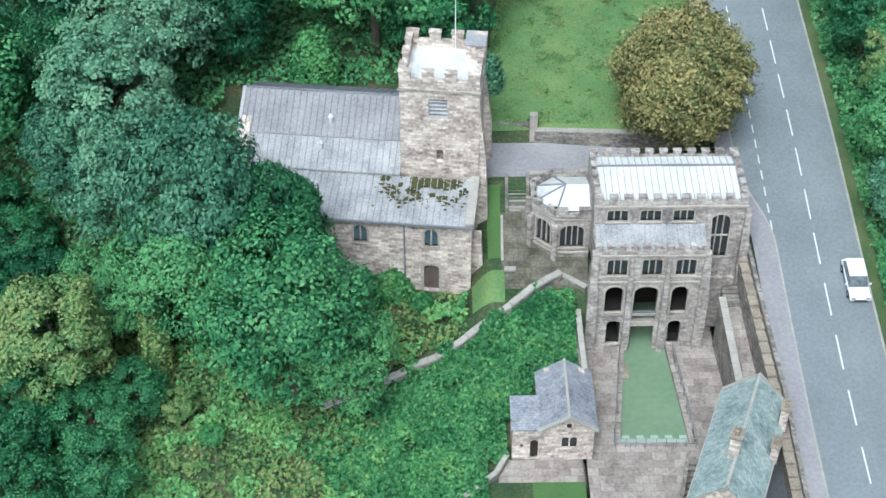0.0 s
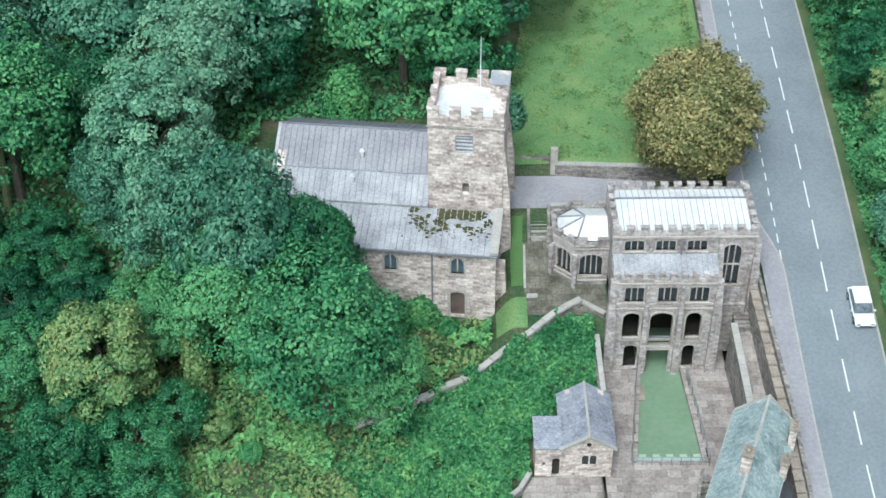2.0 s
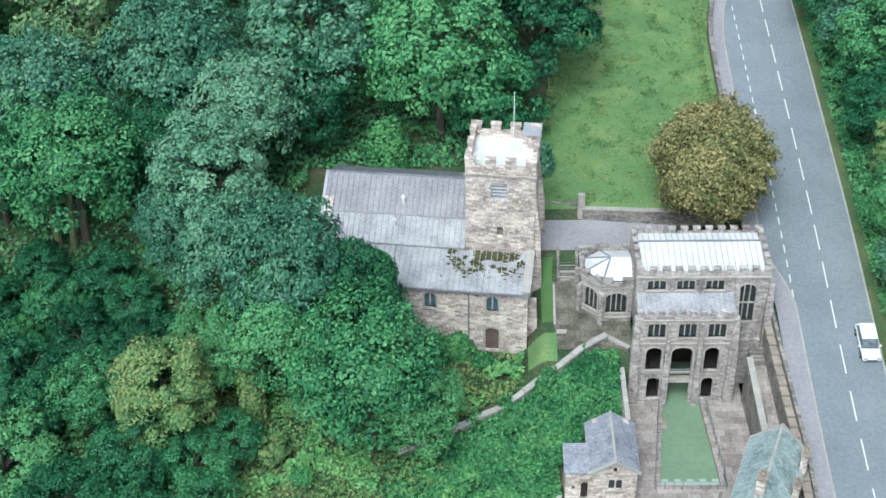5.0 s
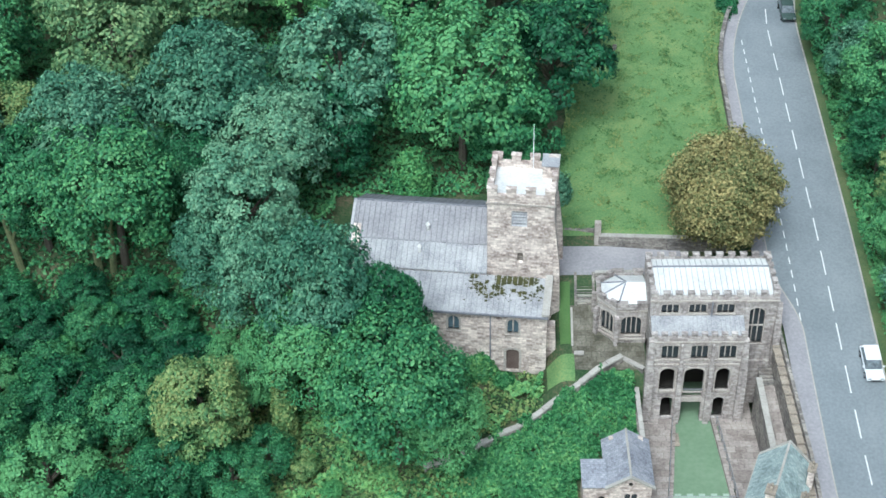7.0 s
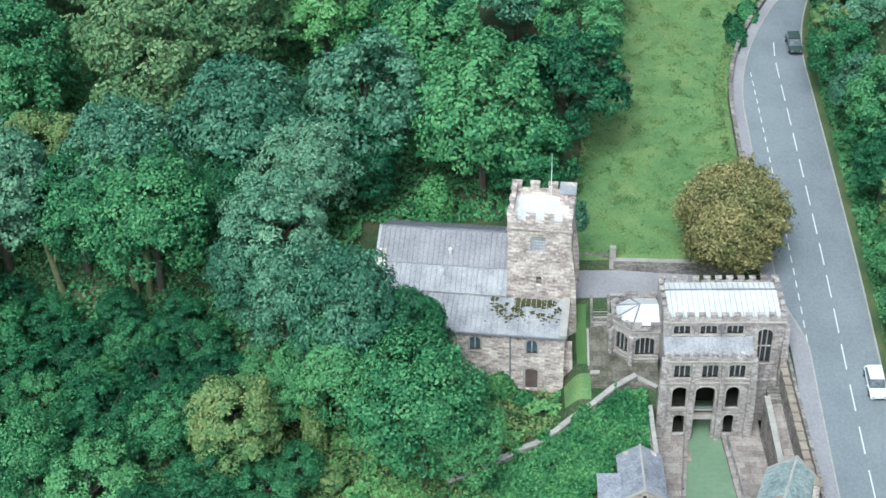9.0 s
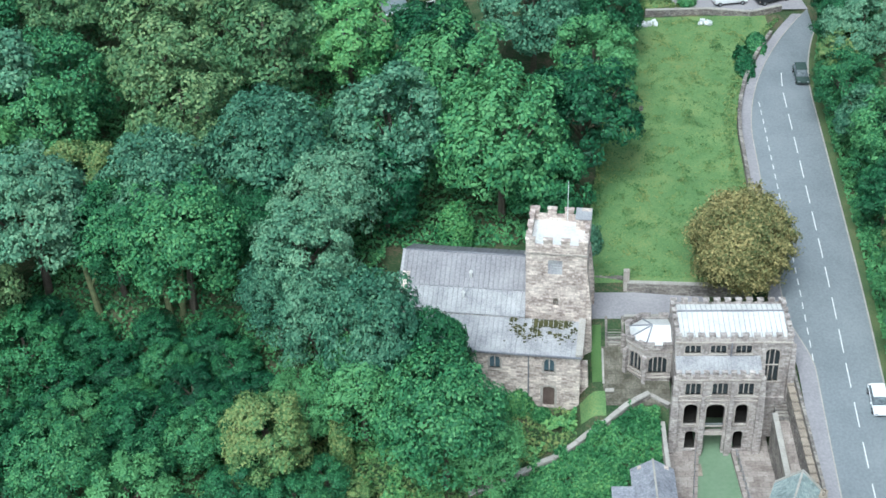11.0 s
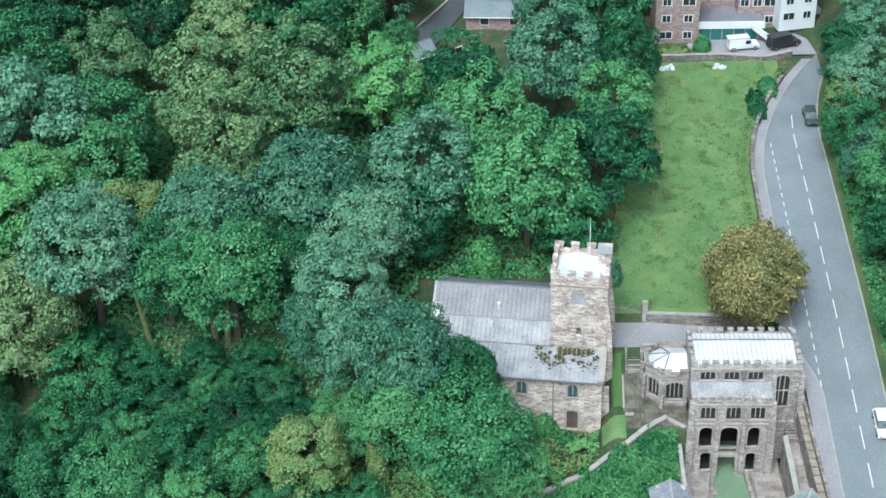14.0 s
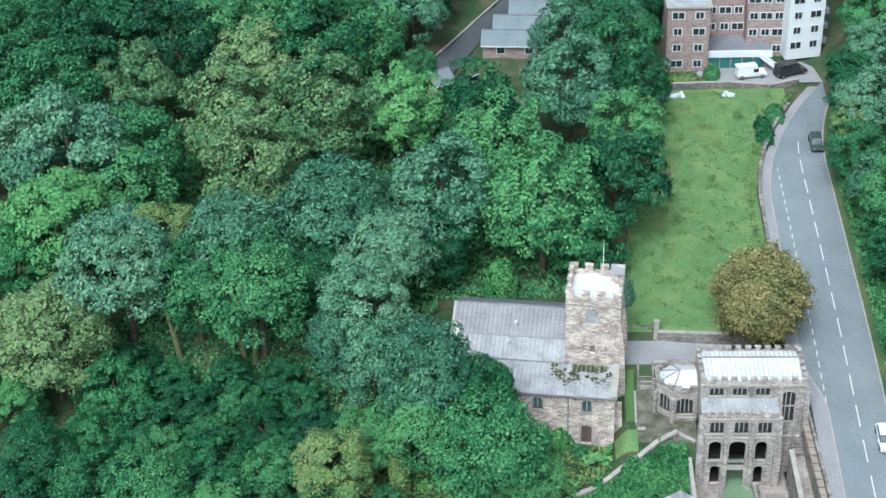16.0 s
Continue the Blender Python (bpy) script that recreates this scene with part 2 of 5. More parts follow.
def window(parent, x0, x1, z0, z1, rise, y, lights=3, bar=0.09, frame=0.11, transom=None, glass=None, label="leaded window in stone mullions"):
    """A glazed opening: pane set back from the face, stone frame proud of it, and mullions."""
    w = new("window")
    w.parent = parent
    w["label"] = label
    outer = arch(x0 - frame, x1 + frame, z0 - frame, z1 + frame, rise + frame)
    bm = wall_with_holes(outer, [arch(x0, x1, z0, z1, rise)], 0.34)
    bmesh.ops.translate(bm, verts=bm.verts, vec=(0, y - 0.05, 0))
    part("window_frame", bm, M_DRESSED, w)
    bm = wall_with_holes(arch(x0 - 0.02, x1 + 0.02, z0 - 0.02, z1 + 0.02, rise), [], 0.03)
    bmesh.ops.translate(bm, verts=bm.verts, vec=(0, y + 0.20, 0))
    part("pane", bm, glass or M_GLASS, w)
    for i in range(1, lights):
        x = x0 + (x1 - x0) * i / lights
        top = z1 - rise + rise * (1 - abs(2 * i / lights - 1) ** 2) ** 0.5 if rise else z1
        part("mullion", box(x - bar / 2, x + bar / 2, y + 0.04, y + 0.22, z0 - 0.02, top), M_DRESSED, w)
    if transom:
        part("transom", box(x0, x1, y + 0.06, y + 0.22, transom - 0.05, transom + 0.05), M_DRESSED, w)
    part("sill", box(x0 - 0.2, x1 + 0.2, y - 0.14, y + 0.05, z0 - 0.24, z0 - frame - 0.003), M_DRESSED, w)
    return w


def battlement(parent, a, b, z, mat, height=0.55, pitch=1.35, thick=0.35, base=0.45):
    """A parapet from a to b with merlons and copings along it."""
    a, b = Vector((*a, z)), Vector((*b, z))
    d = b - a
    n = max(2, round(d.length / pitch))
    m = Matrix.Translation(a) @ Matrix.Rotation(math.atan2(d.y, d.x), 4, 'Z')
    L = d.length
    bm = box(0, L, -thick / 2, thick / 2, 0, base)
    bmesh.ops.transform(bm, matrix=m, verts=bm.verts)
    part("parapet", bm, mat, parent)
    step = L / (2 * n - 1)
    for i in range(n):
        x = 2 * i * step
        bm = box(x, x + step, -thick / 2, thick / 2, base, base + height)
        box(x - 0.06, x + step + 0.06, -thick / 2 - 0.07, thick / 2 + 0.07, base + height, base + height + 0.12, bm)
        bmesh.ops.transform(bm, matrix=m, verts=bm.verts)
        part("merlon", bm, mat, parent)


def leaded_roof(parent, quad, mat, pitch=0.6, thick=0.15, name="roof", roll=0.05):
    """A sheet of lead with rolls running up the slope; quad: eave left, eave right, ridge right, ridge left."""
    q = [Vector(p) for p in quad]
    r = part(name, slab(q, thick), mat, parent)
    n = max(2, round((q[1] - q[0]).length / pitch))
    for i in range(n + 1):
        u = min(max(i / n, 0.004), 0.996)
        a, b = q[0].lerp(q[1], u), q[3].lerp(q[2], u)
        side = (q[1] - q[0]).normalized() * roll
        up = Vector((0, 0, roll * 1.6))
        bm = hull([a - side, a + side, b + side, b - side, a - side * .5 + up, a + side * .5 + up, b + side * .5 + up, b - side * .5 + up],
                  [(3, 2, 1, 0), (4, 5, 6, 7), (0, 1, 5, 4), (1, 2, 6, 5), (2, 3, 7, 6), (3, 0, 4, 7)])
        part("roll", bm, M_LEAD if mat is M_WHITE_LEAD else mat, r)
    return r


# ---- the ground ----
def step(a, b, x):
    u = min(1.0, max(0.0, (x - a) / (b - a)))
    return u * u * (3 - 2 * u)


WEST = ([-60, -8, 0, 8, 15, 22, 28, 60, 90, 140, 300], [-7, -0.5, 1.0, 2.4, 3.0, 6.0, 10.3, 13.6, 15.8, 18, 30])
MID = ([-60, 0, 5, 10, 12.2, 18, 20.2, 21.6, 26.5, 28.2, 60, 90, 140, 300], [0, 0, 0.9, 3.6, 5.6, 6.4, 7.5, 9.5, 10.0, 11.3, 13.8, 15.8, 18, 30])


ROAD = ([-60, -20, -3, 12.8, 26, 45, 62, 84, 140], [1.5, 3.6, 5.0, 7.6, 10.2, 12.6, 14.6, 16.0, 18.5])


def road_z(y):
    """The road's height: it climbs steadily past the chapel, with the slope's changes rounded off."""
    return sum(float(np.interp(y + d, *ROAD)) for d in (-6, -3, 0, 3, 6)) / 5


def road_x(y):
    """The centre line, which bends away beyond the meadow."""
    return 17.55 + 0.010 * max(0.0, y - 62) ** 2


def kerb_x(y):
    """The near kerb, with a lay-by beyond the chapel."""
    if y < 24:
        return 14.1 - 2.2 * step(15, 24, y)
    return 11.9 + 0.3 * step(30, 52, y) + 0.016 * max(0.0, y - 53) ** 1.9


def pavement_w(y):
    """The pavement's width, narrower past the lay-by."""
    return 1.85 - 0.5 * step(20, 30, y)


def ground_z(x, y):
    w, m = float(np.interp(y, *WEST)), float(np.interp(y, *MID))
    z = w + (m - w) * step(-12.5, -9.5, x)
    if y < 17.3:
        z = z + (-2.0 - z) * step(-2.9, -2.4, x) if y < 11.4 else z + (-2.0 - z) * step(-1.3, -1.0, x)
    if y > 20:
        z = z + (road_z(y) - 0.3 - z) * step(3, 9, x)
    else:
        z = z + (road_z(y) - 0.3 - z) * step(11.6, 12.0, x)
    z += (noise.noise((x * 0.12, y * 0.12, 3)) * 0.5 + noise.noise((x * 0.5, y * 0.5, 8)) * 0.15) * (1 - step(-13, -9, x) * (y < 27)) * (1 - step(8, 10, x))
    if x > 22.2:
        z += 0.42 * (x - 22.2) * step(22.2, 28, x) if x < 60 else 16
    return z


def lines(spans):
    out = []
    for a, b, n in spans:
        out += [a + (b - a) * i / n for i in range(n)]
    return out + [spans[-1][1]]


def sheet(name, xs, ys, height, mat, keep=None):
    verts, faces, k = [], [], len(xs)
    for y in ys:
        verts += [(x, y, height(x, y)) for x in xs]
    for j in range(len(ys) - 1):
        for i in range(k - 1):
            if keep is None or keep((xs[i] + xs[i + 1]) / 2, (ys[j] + ys[j + 1]) / 2):
                faces.append((j * k + i, j * k + i + 1, (j + 1) * k + i + 1, (j + 1) * k + i))
    me = bpy.data.meshes.new(name)
    me.from_pydata(verts, [], faces)
    me.polygons.foreach_set("use_smooth", [True] * len(faces))
    me.materials.append(mat)
    return new(name, me)


gx = lines([(-900, -120, 10), (-120, -50, 20), (-50, -13, 37), (-13, -2, 22), (-2, -2.9 + 0.6, 1), (-2.3, 9, 12), (9, 11, 8), (11, 12.5, 12), (12.5, 60, 30), (60, 900, 12)])
gx = sorted(set(round(v, 3) for v in gx + [-2.9, -2.65, -2.4, -1.3, -1.0]))
gy = lines([(-700, -60, 8), (-60, -20, 14), (-20, 11, 31), (11, 11.4, 2), (11.4, 17.2, 12), (17.2, 17.4, 2), (17.4, 30, 24), (30, 120, 50), (120, 1500, 20)])
tagged(sheet("ground", gx, gy, ground_z, M_SOIL), "dark woodland floor with ivy, leaf litter and rough grass", "ground", kind="structure")


def strip(name, left, right, z, y0, y1, mat, label, n=120, cols=4):
    ys = lines([(y0, y1, n)])
    verts, faces = [], []
    for y in ys:
        a, b = left(y), right(y)
        verts += [(a + (b - a) * i / cols, y, z(y)) for i in range(cols + 1)]
    for j in range(n):
        for i in range(cols):
            p = j * (cols + 1) + i
            faces.append((p, p + 1, p + cols + 2, p + cols + 1))
    me = bpy.data.meshes.new(name)
    me.from_pydata(verts, [], faces)
    me.materials.append(mat)
    return tagged(new(name, me), label, name, kind="structure")


strip("road", lambda y: kerb_x(y), lambda y: road_x(y) + 3.55, road_z, -60, 140, M_ASPHALT, "two-lane grey asphalt road with worn wheel tracks")
strip("pavement", lambda y: kerb_x(y) - pavement_w(y), lambda y: kerb_x(y), lambda y: road_z(y) + 0.11, -60, 84, M_PAVE, "worn lilac-grey tarmac pavement beside the road")
strip("kerb", lambda y: kerb_x(y) - 0.02, lambda y: kerb_x(y) + 0.13, lambda y: road_z(y) + 0.125, -60, 84, M_COPING, "pale concrete kerb along the pavement", cols=1)
strip("road_edge", lambda y: road_x(y) + 3.5, lambda y: road_x(y) + 3.7, lambda y: road_z(y) + 0.05, -60, 120, M_COPING, "pale concrete edging of the road", cols=1)
strip("verge", lambda y: road_x(y) + 3.7, lambda y: road_x(y) + 4.9, lambda y: road_z(y) + 0.12, -60, 120, M_DRYGRASS, "narrow strip of dry grass beside the road")

marks = thing("centre_line", "broken white warning line along the road's middle", "road marking", kind="structure")
for k in range(-8, 12):
    y = 14.5 + k * (4.78 if k > 0 else 5.25)
    a, b = y - 1.65, y + 1.65
    bm = slab([(road_x(a) - 0.06, a, road_z(a) + 0.012), (road_x(a) + 0.06, a, road_z(a) + 0.012), (road_x(b) + 0.06, b, road_z(b) + 0.012), (road_x(b) - 0.06, b, road_z(b) + 0.012)], 0.006)
    part("dash", bm, M_LINE, marks)
edge = thing("layby_line", "short white dashes along the lay-by", "road marking", kind="structure")
y = 16.5
while y < 62:
    a, b, o = y, y + 1.0, -3.45
    bm = slab([(road_x(a) - 0.05 + o, a, road_z(a) + 0.012), (road_x(a) + 0.05 + o, a, road_z(a) + 0.012), (road_x(b) + 0.05 + o, b, road_z(b) + 0.012), (road_x(b) - 0.05 + o, b, road_z(b) + 0.012)], 0.006)
    part("dash", bm, M_LINE, edge)
    y += 1.85


def in_field(x, y):
    return 27.6 < y < 84 and -10.2 + 0.13 * max(0, y - 30) < x < kerb_x(y) - 1.75


fx, fy = lines([(-11, 18, 58)]), lines([(27.5, 84.5, 114)])
tagged(sheet("meadow", fx, fy, lambda x, y: ground_z(x, y) + 0.16 + 0.05 * noise.noise((x, y, 0)), M_GRASS, in_field), "sloping meadow of mown green grass", "meadow", kind="structure")


def wall_run(name, pts, thick, height, mat, label, cope=0.12, category="stone wall", uneven=0.0, top=None):
    """A stone wall along a line of (x, y, foot) with a coping on top; height above the foot."""
    w = thing(name, label, category, kind="structure")
    for (x0, y0, z0), (x1, y1, z1) in zip(pts, pts[1:]):
        d = Vector((x1 - x0, y1 - y0, 0))
        s = Vector((-d.y, d.x, 0)).normalized() * thick / 2
        A, B = Vector((x0, y0, z0)), Vector((x1, y1, z1))
        h = Vector((0, 0, height))
        f = Vector((0, 0, -1.2))
        part("wall_length", hull([A - s + f, B - s + f, B + s + f, A + s + f, A - s + h, B - s + h, B + s + h, A + s + h],
                                 [(0, 1, 2, 3), (7, 6, 5, 4), (0, 4, 5, 1), (1, 5, 6, 2), (2, 6, 7, 3), (3, 7, 4, 0)]), mat, w)
        n = max(1, round(d.length / 0.9))
        for i in range(n):
            a, b = A.lerp(B, (i + 0.02) / n) + h, A.lerp(B, (i + 0.98) / n) + h
            s2, c = s * 1.25, Vector((0, 0, cope + uneven * random.random()))
            part("coping", hull([a - s2, b - s2, b + s2, a + s2, a - s2 * .9 + c, b - s2 * .9 + c, b + s2 * .9 + c, a + s2 * .9 + c],
                                [(0, 1, 2, 3), (7, 6, 5, 4), (0, 4, 5, 1), (1, 5, 6, 2), (2, 6, 7, 3), (3, 7, 4, 0)]), top or M_COPING, w)
    return w


# ---- pool court ----
WATER = -0.35
tagged(sheet("court", lines([(-2.6, 10.2, 26)]), lines([(-14, 11.1, 50)]), lambda x, y: 0.03, M_FLAGS,
             lambda x, y: not (-0.1 + 1.5 * y / 11.2 < x < 6.1 - 0.65 * y / 11.2 and y > 0)), "stone-flagged court round the bathing pool", "paving", kind="structure")
bm = prism(bmesh.new(), [(-0.3, -0.3), (6.3, -0.3), (5.7, 17), (1.2, 17)], -1.6, WATER)
tagged(finish(bm, "pool_water", M_WATER), "still milky-green water in the stone bathing pool", "water", kind="structure")
tagged(sheet("chancel_paving", lines([(7.76, 9.3, 3)]), lines([(11.1, 13.5, 5)]), lambda x, y: 0.034, M_FLAGS), "stone flags in the corner below the chancel", "paving", kind="structure")
# dark slab added to stand for the shaded gap east of the lodge
tagged(finish(prism(bmesh.new(), [(12.15, -2.3), (8.25, -12.2), (12.2, -12.2)], -2, 3.4), "lodge_gap_shade", M_TAR), "dark strip painting the shade between lodge and road wall", "yard", kind="structure")
tagged(finish(box(.75, 1.75, 7.6, 9.4, -1.0, -.28), "pool_step", M_TAN), "ochre-stained stone step in the pool's corner", "step")
rim = thing("pool_edge", "stone kerb round the bathing pool", "pool edge", kind="structure")
PW, PE = [(0.0, 0.0), (1.5, 11.2)], [(6.0, -0.1), (5.35, 11.2)]
for (a, b) in ((PW[0], PW[1]), (PE[0], PE[1]), (PW[0], PE[0])):
    d = Vector((b[0] - a[0], b[1] - a[1]))
    n = max(3, round(d.length / 1.1))
    for i in range(n):
        p, q = Vector(a) + d * (i + .02) / n, Vector(a) + d * (i + .98) / n
        o = Vector((-d.y, d.x)).normalized() * 0.2
        part("kerb_stone", prism(bmesh.new(), [p - o, q - o, q + o, p + o], -1.0, 0.09), M_FLAGS, rim)
ledge = thing("pool_steps", "pale submerged steps at the pool's end", "steps", kind="structure")
part("step", box(0.2, 5.8, 0.2, 0.9, -1.0, WATER + 0.012), M_SHALLOW, ledge)
for i in range(5):
    part("notch", box(0.5 + i * 1.15, 1.1 + i * 1.15, 0.9, 1.25, -1.0, WATER + 0.012), M_SHALLOW, ledge)


def railing(a, b, z, label, n=8):
    r = thing("railing", label, "railing", group="railings round the pool")
    a, b = Vector((*a, z)), Vector((*b, z))
    for i in range(n + 1):
        p = a.lerp(b, i / n)
        bm = bmesh.new()
        bmesh.ops.create_cone(bm, cap_ends=True, segments=6, radius1=0.035, radius2=0.03, depth=1.0, matrix=Matrix.Translation(p + Vector((0, 0, 0.5))))
        part("post", bm, M_METAL, r)
    for h in (0.55, 1.0):
        d = b - a
        bm = bmesh.new()
        bmesh.ops.create_cone(bm, cap_ends=True, segments=6, radius1=0.03, radius2=0.03, depth=d.length,
                              matrix=Matrix.Translation((a + b) / 2 + Vector((0, 0, h))) @ d.to_track_quat('Z', 'Y').to_matrix().to_4x4())
        part("rail", bm, M_METAL, r)


railing((-0.25, 0.1), (1.2, 10.4), 0.05, "thin grey metal railing along the pool's edge")
railing((6.25, 0.0), (5.65, 10.4), 0.05, "thin grey metal railing along the pool's edge")
railing((-0.2, -0.35), (6.2, -0.4), 0.05, "pale metal railing across the pool's end")

# ---- the well chapel ----
FY, NY, BY = 11.2, 13.8, 20.2
ch = thing("well_chapel", "two-storey Gothic stone chapel with battlements and white lead roofs", "chapel")
holes, glazed = [], []
AX = [(-0.35, 1.15), (2.05, 4.05), (5.15, 6.55)]
for i, (a, b) in enumerate(AX):
    holes.append(arch(a, b, 3.7 if i != 1 else -0.5, 6.85, 0.75))
holes += [arch(0.0, 1.2, 0.06, 2.9, 0.5), arch(5.2, 6.3, 0.06, 2.9, 0.5)]
WX = [(-0.35, 1.25), (2.5, 4.1), (5.25, 6.85)]
for a, b in WX:
    holes.append(arch(a, b, 8.15, 9.75, 0.12))
bm = wall_with_holes([(-1.4, -0.6), (7.75, -0.6), (7.75, 10.55), (-1.4, 10.55)], holes, 0.7)
bmesh.ops.translate(bm, verts=bm.verts, vec=(0, FY, 0))
part("front_wall", bm, M_ASHLAR, ch)
for a, b in WX:
    window(ch, a, b, 8.15, 9.75, 0.12, FY, 3, label="three-light square-headed window in stone mullions")
for a, b in AX:
    bm = wall_with_holes(arch(a - 0.16, b + 0.16, 3.7, 7.02, 0.9), [arch(a, b, 3.6, 6.86, 0.76)], 0.2)
    bmesh.ops.translate(bm, verts=bm.verts, vec=(0, FY - 0.12, 0))
    part("arch_moulding", bm, M_DRESSED, ch)
for z, o in ((7.25, 0.16), (7.75, 0.1), (10.1, 0.14)):
    part("string_course", box(-1.5, 7.85, FY - o, FY + 0.02, z, z + 0.16), M_DRESSED, ch)
for a, b in ((-0.35, 1.15), (5.15, 6.55)):
    part("balustrade", box(a - 0.05, b + 0.05, FY + 0.05, FY + 0.3, 3.3, 3.75), M_DRESSED, ch)
part("bridge", box(2.0, 4.1, FY + 0.1, FY + 0.6, 2.2, 2.7), M_DRESSED, ch)
part("bridge_rail", box(2.0, 4.1, FY + 0.25, FY + 0.4, 3.6, 3.75), M_METAL, ch)
for x in (1.6, 4.6):
    bm = box(x - 0.28, x + 0.28, FY - 0.45, FY, -0.9, 3.0)
    prism(bm, [(x - .26, FY - .42), (x + .26, FY - .42), (x + .26, FY), (x - .26, FY)], 3.0, 3.5, [(x - .26, FY - .4), (x + .26, FY - .4), (x + .26, FY), (x - .26, FY)])
    box(x - 0.22, x + 0.22, FY - 0.4, FY, 3.5, 7.2, bm)
    prism(bm, [(x - .2, FY - .38), (x + .2, FY - .38), (x + .2, FY), (x - .2, FY)], 7.2, 9.9, [(x - .12, FY - .2), (x + .12, FY - .2), (x + .12, FY), (x - .12, FY)])
    part("buttress", bm, M_ASHLAR, ch)
for x, s in ((-1.4, -1), (7.75, 1)):
    bm = prism(bmesh.new(), [(x - .45, FY - .55), (x + .45, FY - .55), (x + .45, FY + .5), (x - .45, FY + .5)], -0.3, 6.5,
               [(x - .4, FY - .4), (x + .4, FY - .4), (x + .4, FY + .5), (x - .4, FY + .5)])
    prism(bm, [(x - .38, FY - .38), (x + .38, FY - .38), (x + .38, FY + .5), (x - .38, FY + .5)], 6.5, 10.4,
          [(x - .25, FY - .2), (x + .25, FY - .2), (x + .25, FY + .5), (x - .25, FY + .5)])
    part("corner_buttress", bm, M_ASHLAR, ch)
# back wall and floors coloured near-black: painted shade behind the arches
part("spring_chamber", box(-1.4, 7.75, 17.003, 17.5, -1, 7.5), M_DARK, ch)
part("side_wall", box(-1.4, -0.75, FY + 0.703, 17.0, -0.6, 7.2), M_ASHLAR, ch)
part("side_wall", box(7.1, 7.75, FY + 0.703, 17.0, -0.6, 7.2), M_ASHLAR, ch)
part("aisle_end", box(-1.4, -0.75, FY + 0.703, NY - 0.002, 7.51, 10.55), M_ASHLAR, ch)
part("aisle_end", box(7.1, 7.75, FY + 0.703, NY - 0.002, 7.51, 10.55), M_ASHLAR, ch)
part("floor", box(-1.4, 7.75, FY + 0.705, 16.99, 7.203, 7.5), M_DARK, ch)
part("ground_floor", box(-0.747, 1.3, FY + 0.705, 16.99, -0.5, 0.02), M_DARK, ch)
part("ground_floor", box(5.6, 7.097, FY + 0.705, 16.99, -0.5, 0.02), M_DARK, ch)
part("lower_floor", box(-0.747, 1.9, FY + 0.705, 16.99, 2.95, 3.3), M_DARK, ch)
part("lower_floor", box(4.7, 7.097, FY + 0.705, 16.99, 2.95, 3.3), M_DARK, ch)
battlement(ch, (-1.4, FY + 0.2), (7.75, FY + 0.2), 10.55, M_ASHLAR, 0.4, 0.95, 0.36, 0.12)
leaded_roof(ch, [(-1.35, FY + 0.42, 10.6), (7.7, FY + 0.42, 10.6), (7.7, NY, 11.35), (-1.35, NY, 11.35)], M_LEAD, 0.45, name="aisle_roof", roll=0.035)
CX = [(-0.35, 1.3), (2.35, 4.0), (5.05, 6.7)]
holes = [arch(a, b, 11.75, 12.8, 0.12) for a, b in CX] + [arch(8.15, 9.75, 7.9, 12.3, 0.8)]
bm = wall_with_holes([(-1.4, 7.52), (7.75, 7.52), (7.75, 0), (10.95, 0), (10.95, 13.5), (-1.4, 13.5)], holes, 0.6)
bmesh.ops.translate(bm, verts=bm.verts, vec=(0, NY, 0))
part("nave_wall", bm, M_ASHLAR, ch)
for a, b in CX:
    window(ch, a, b, 11.75, 12.8, 0.12, NY, 3, label="three-light clerestory window in stone mullions")
window(ch, 8.15, 9.75, 7.9, 12.3, 0.8, NY, 3, transom=10.0, label="tall traceried chancel window in a stone arch")
part("west_wall", box(-1.4, -0.8, NY + 0.603, BY, 5, 13.5), M_ASHLAR, ch)
part("east_wall", box(10.35, 10.95, NY + 0.603, BY, 0, 13.5), M_ASHLAR, ch)
part("back_wall", box(-0.797, 10.347, BY - 0.6, BY - 0.003, 5, 13.5), M_ASHLAR, ch)
part("string_course", box(-1.5, 11.05, NY - 0.14, NY + 0.02, 13.1, 13.28), M_DRESSED, ch)
battlement(ch, (-1.4, NY + 0.2), (10.95, NY + 0.2), 13.5, M_ASHLAR, 0.45, 1.15, 0.36, 0.12)
battlement(ch, (-1.4, BY - 0.2), (10.95, BY - 0.2), 13.5, M_ASHLAR, 0.45, 1.15, 0.36, 0.2)
battlement(ch, (-1.2, NY + 0.5), (-1.2, BY - 0.5), 13.5, M_ASHLAR, 0.45, 1.15, 0.36, 0.2)
battlement(ch, (10.75, NY + 0.5), (10.75, BY - 0.5), 13.5, M_ASHLAR, 0.45, 1.15, 0.36, 0.2)
leaded_roof(ch, [(-0.98, NY + 0.42, 13.55), (10.53, NY + 0.42, 13.55), (10.53, 18.1, 14.0), (-0.98, 18.1, 14.0)], M_WHITE_LEAD, 0.55, name="nave_roof", roll=0.035)
leaded_roof(ch, [(10.53, BY - 0.42, 13.7), (-0.98, BY - 0.42, 13.7), (-0.98, 18.12, 14.0), (10.53, 18.12, 14.0)], M_WHITE_LEAD, 0.55, name="nave_roof", roll=0.035)
part("ridge_roll", box(-0.95, 10.5, 18.05, 18.19, 13.98, 14.12), M_LEAD_DARK, ch)
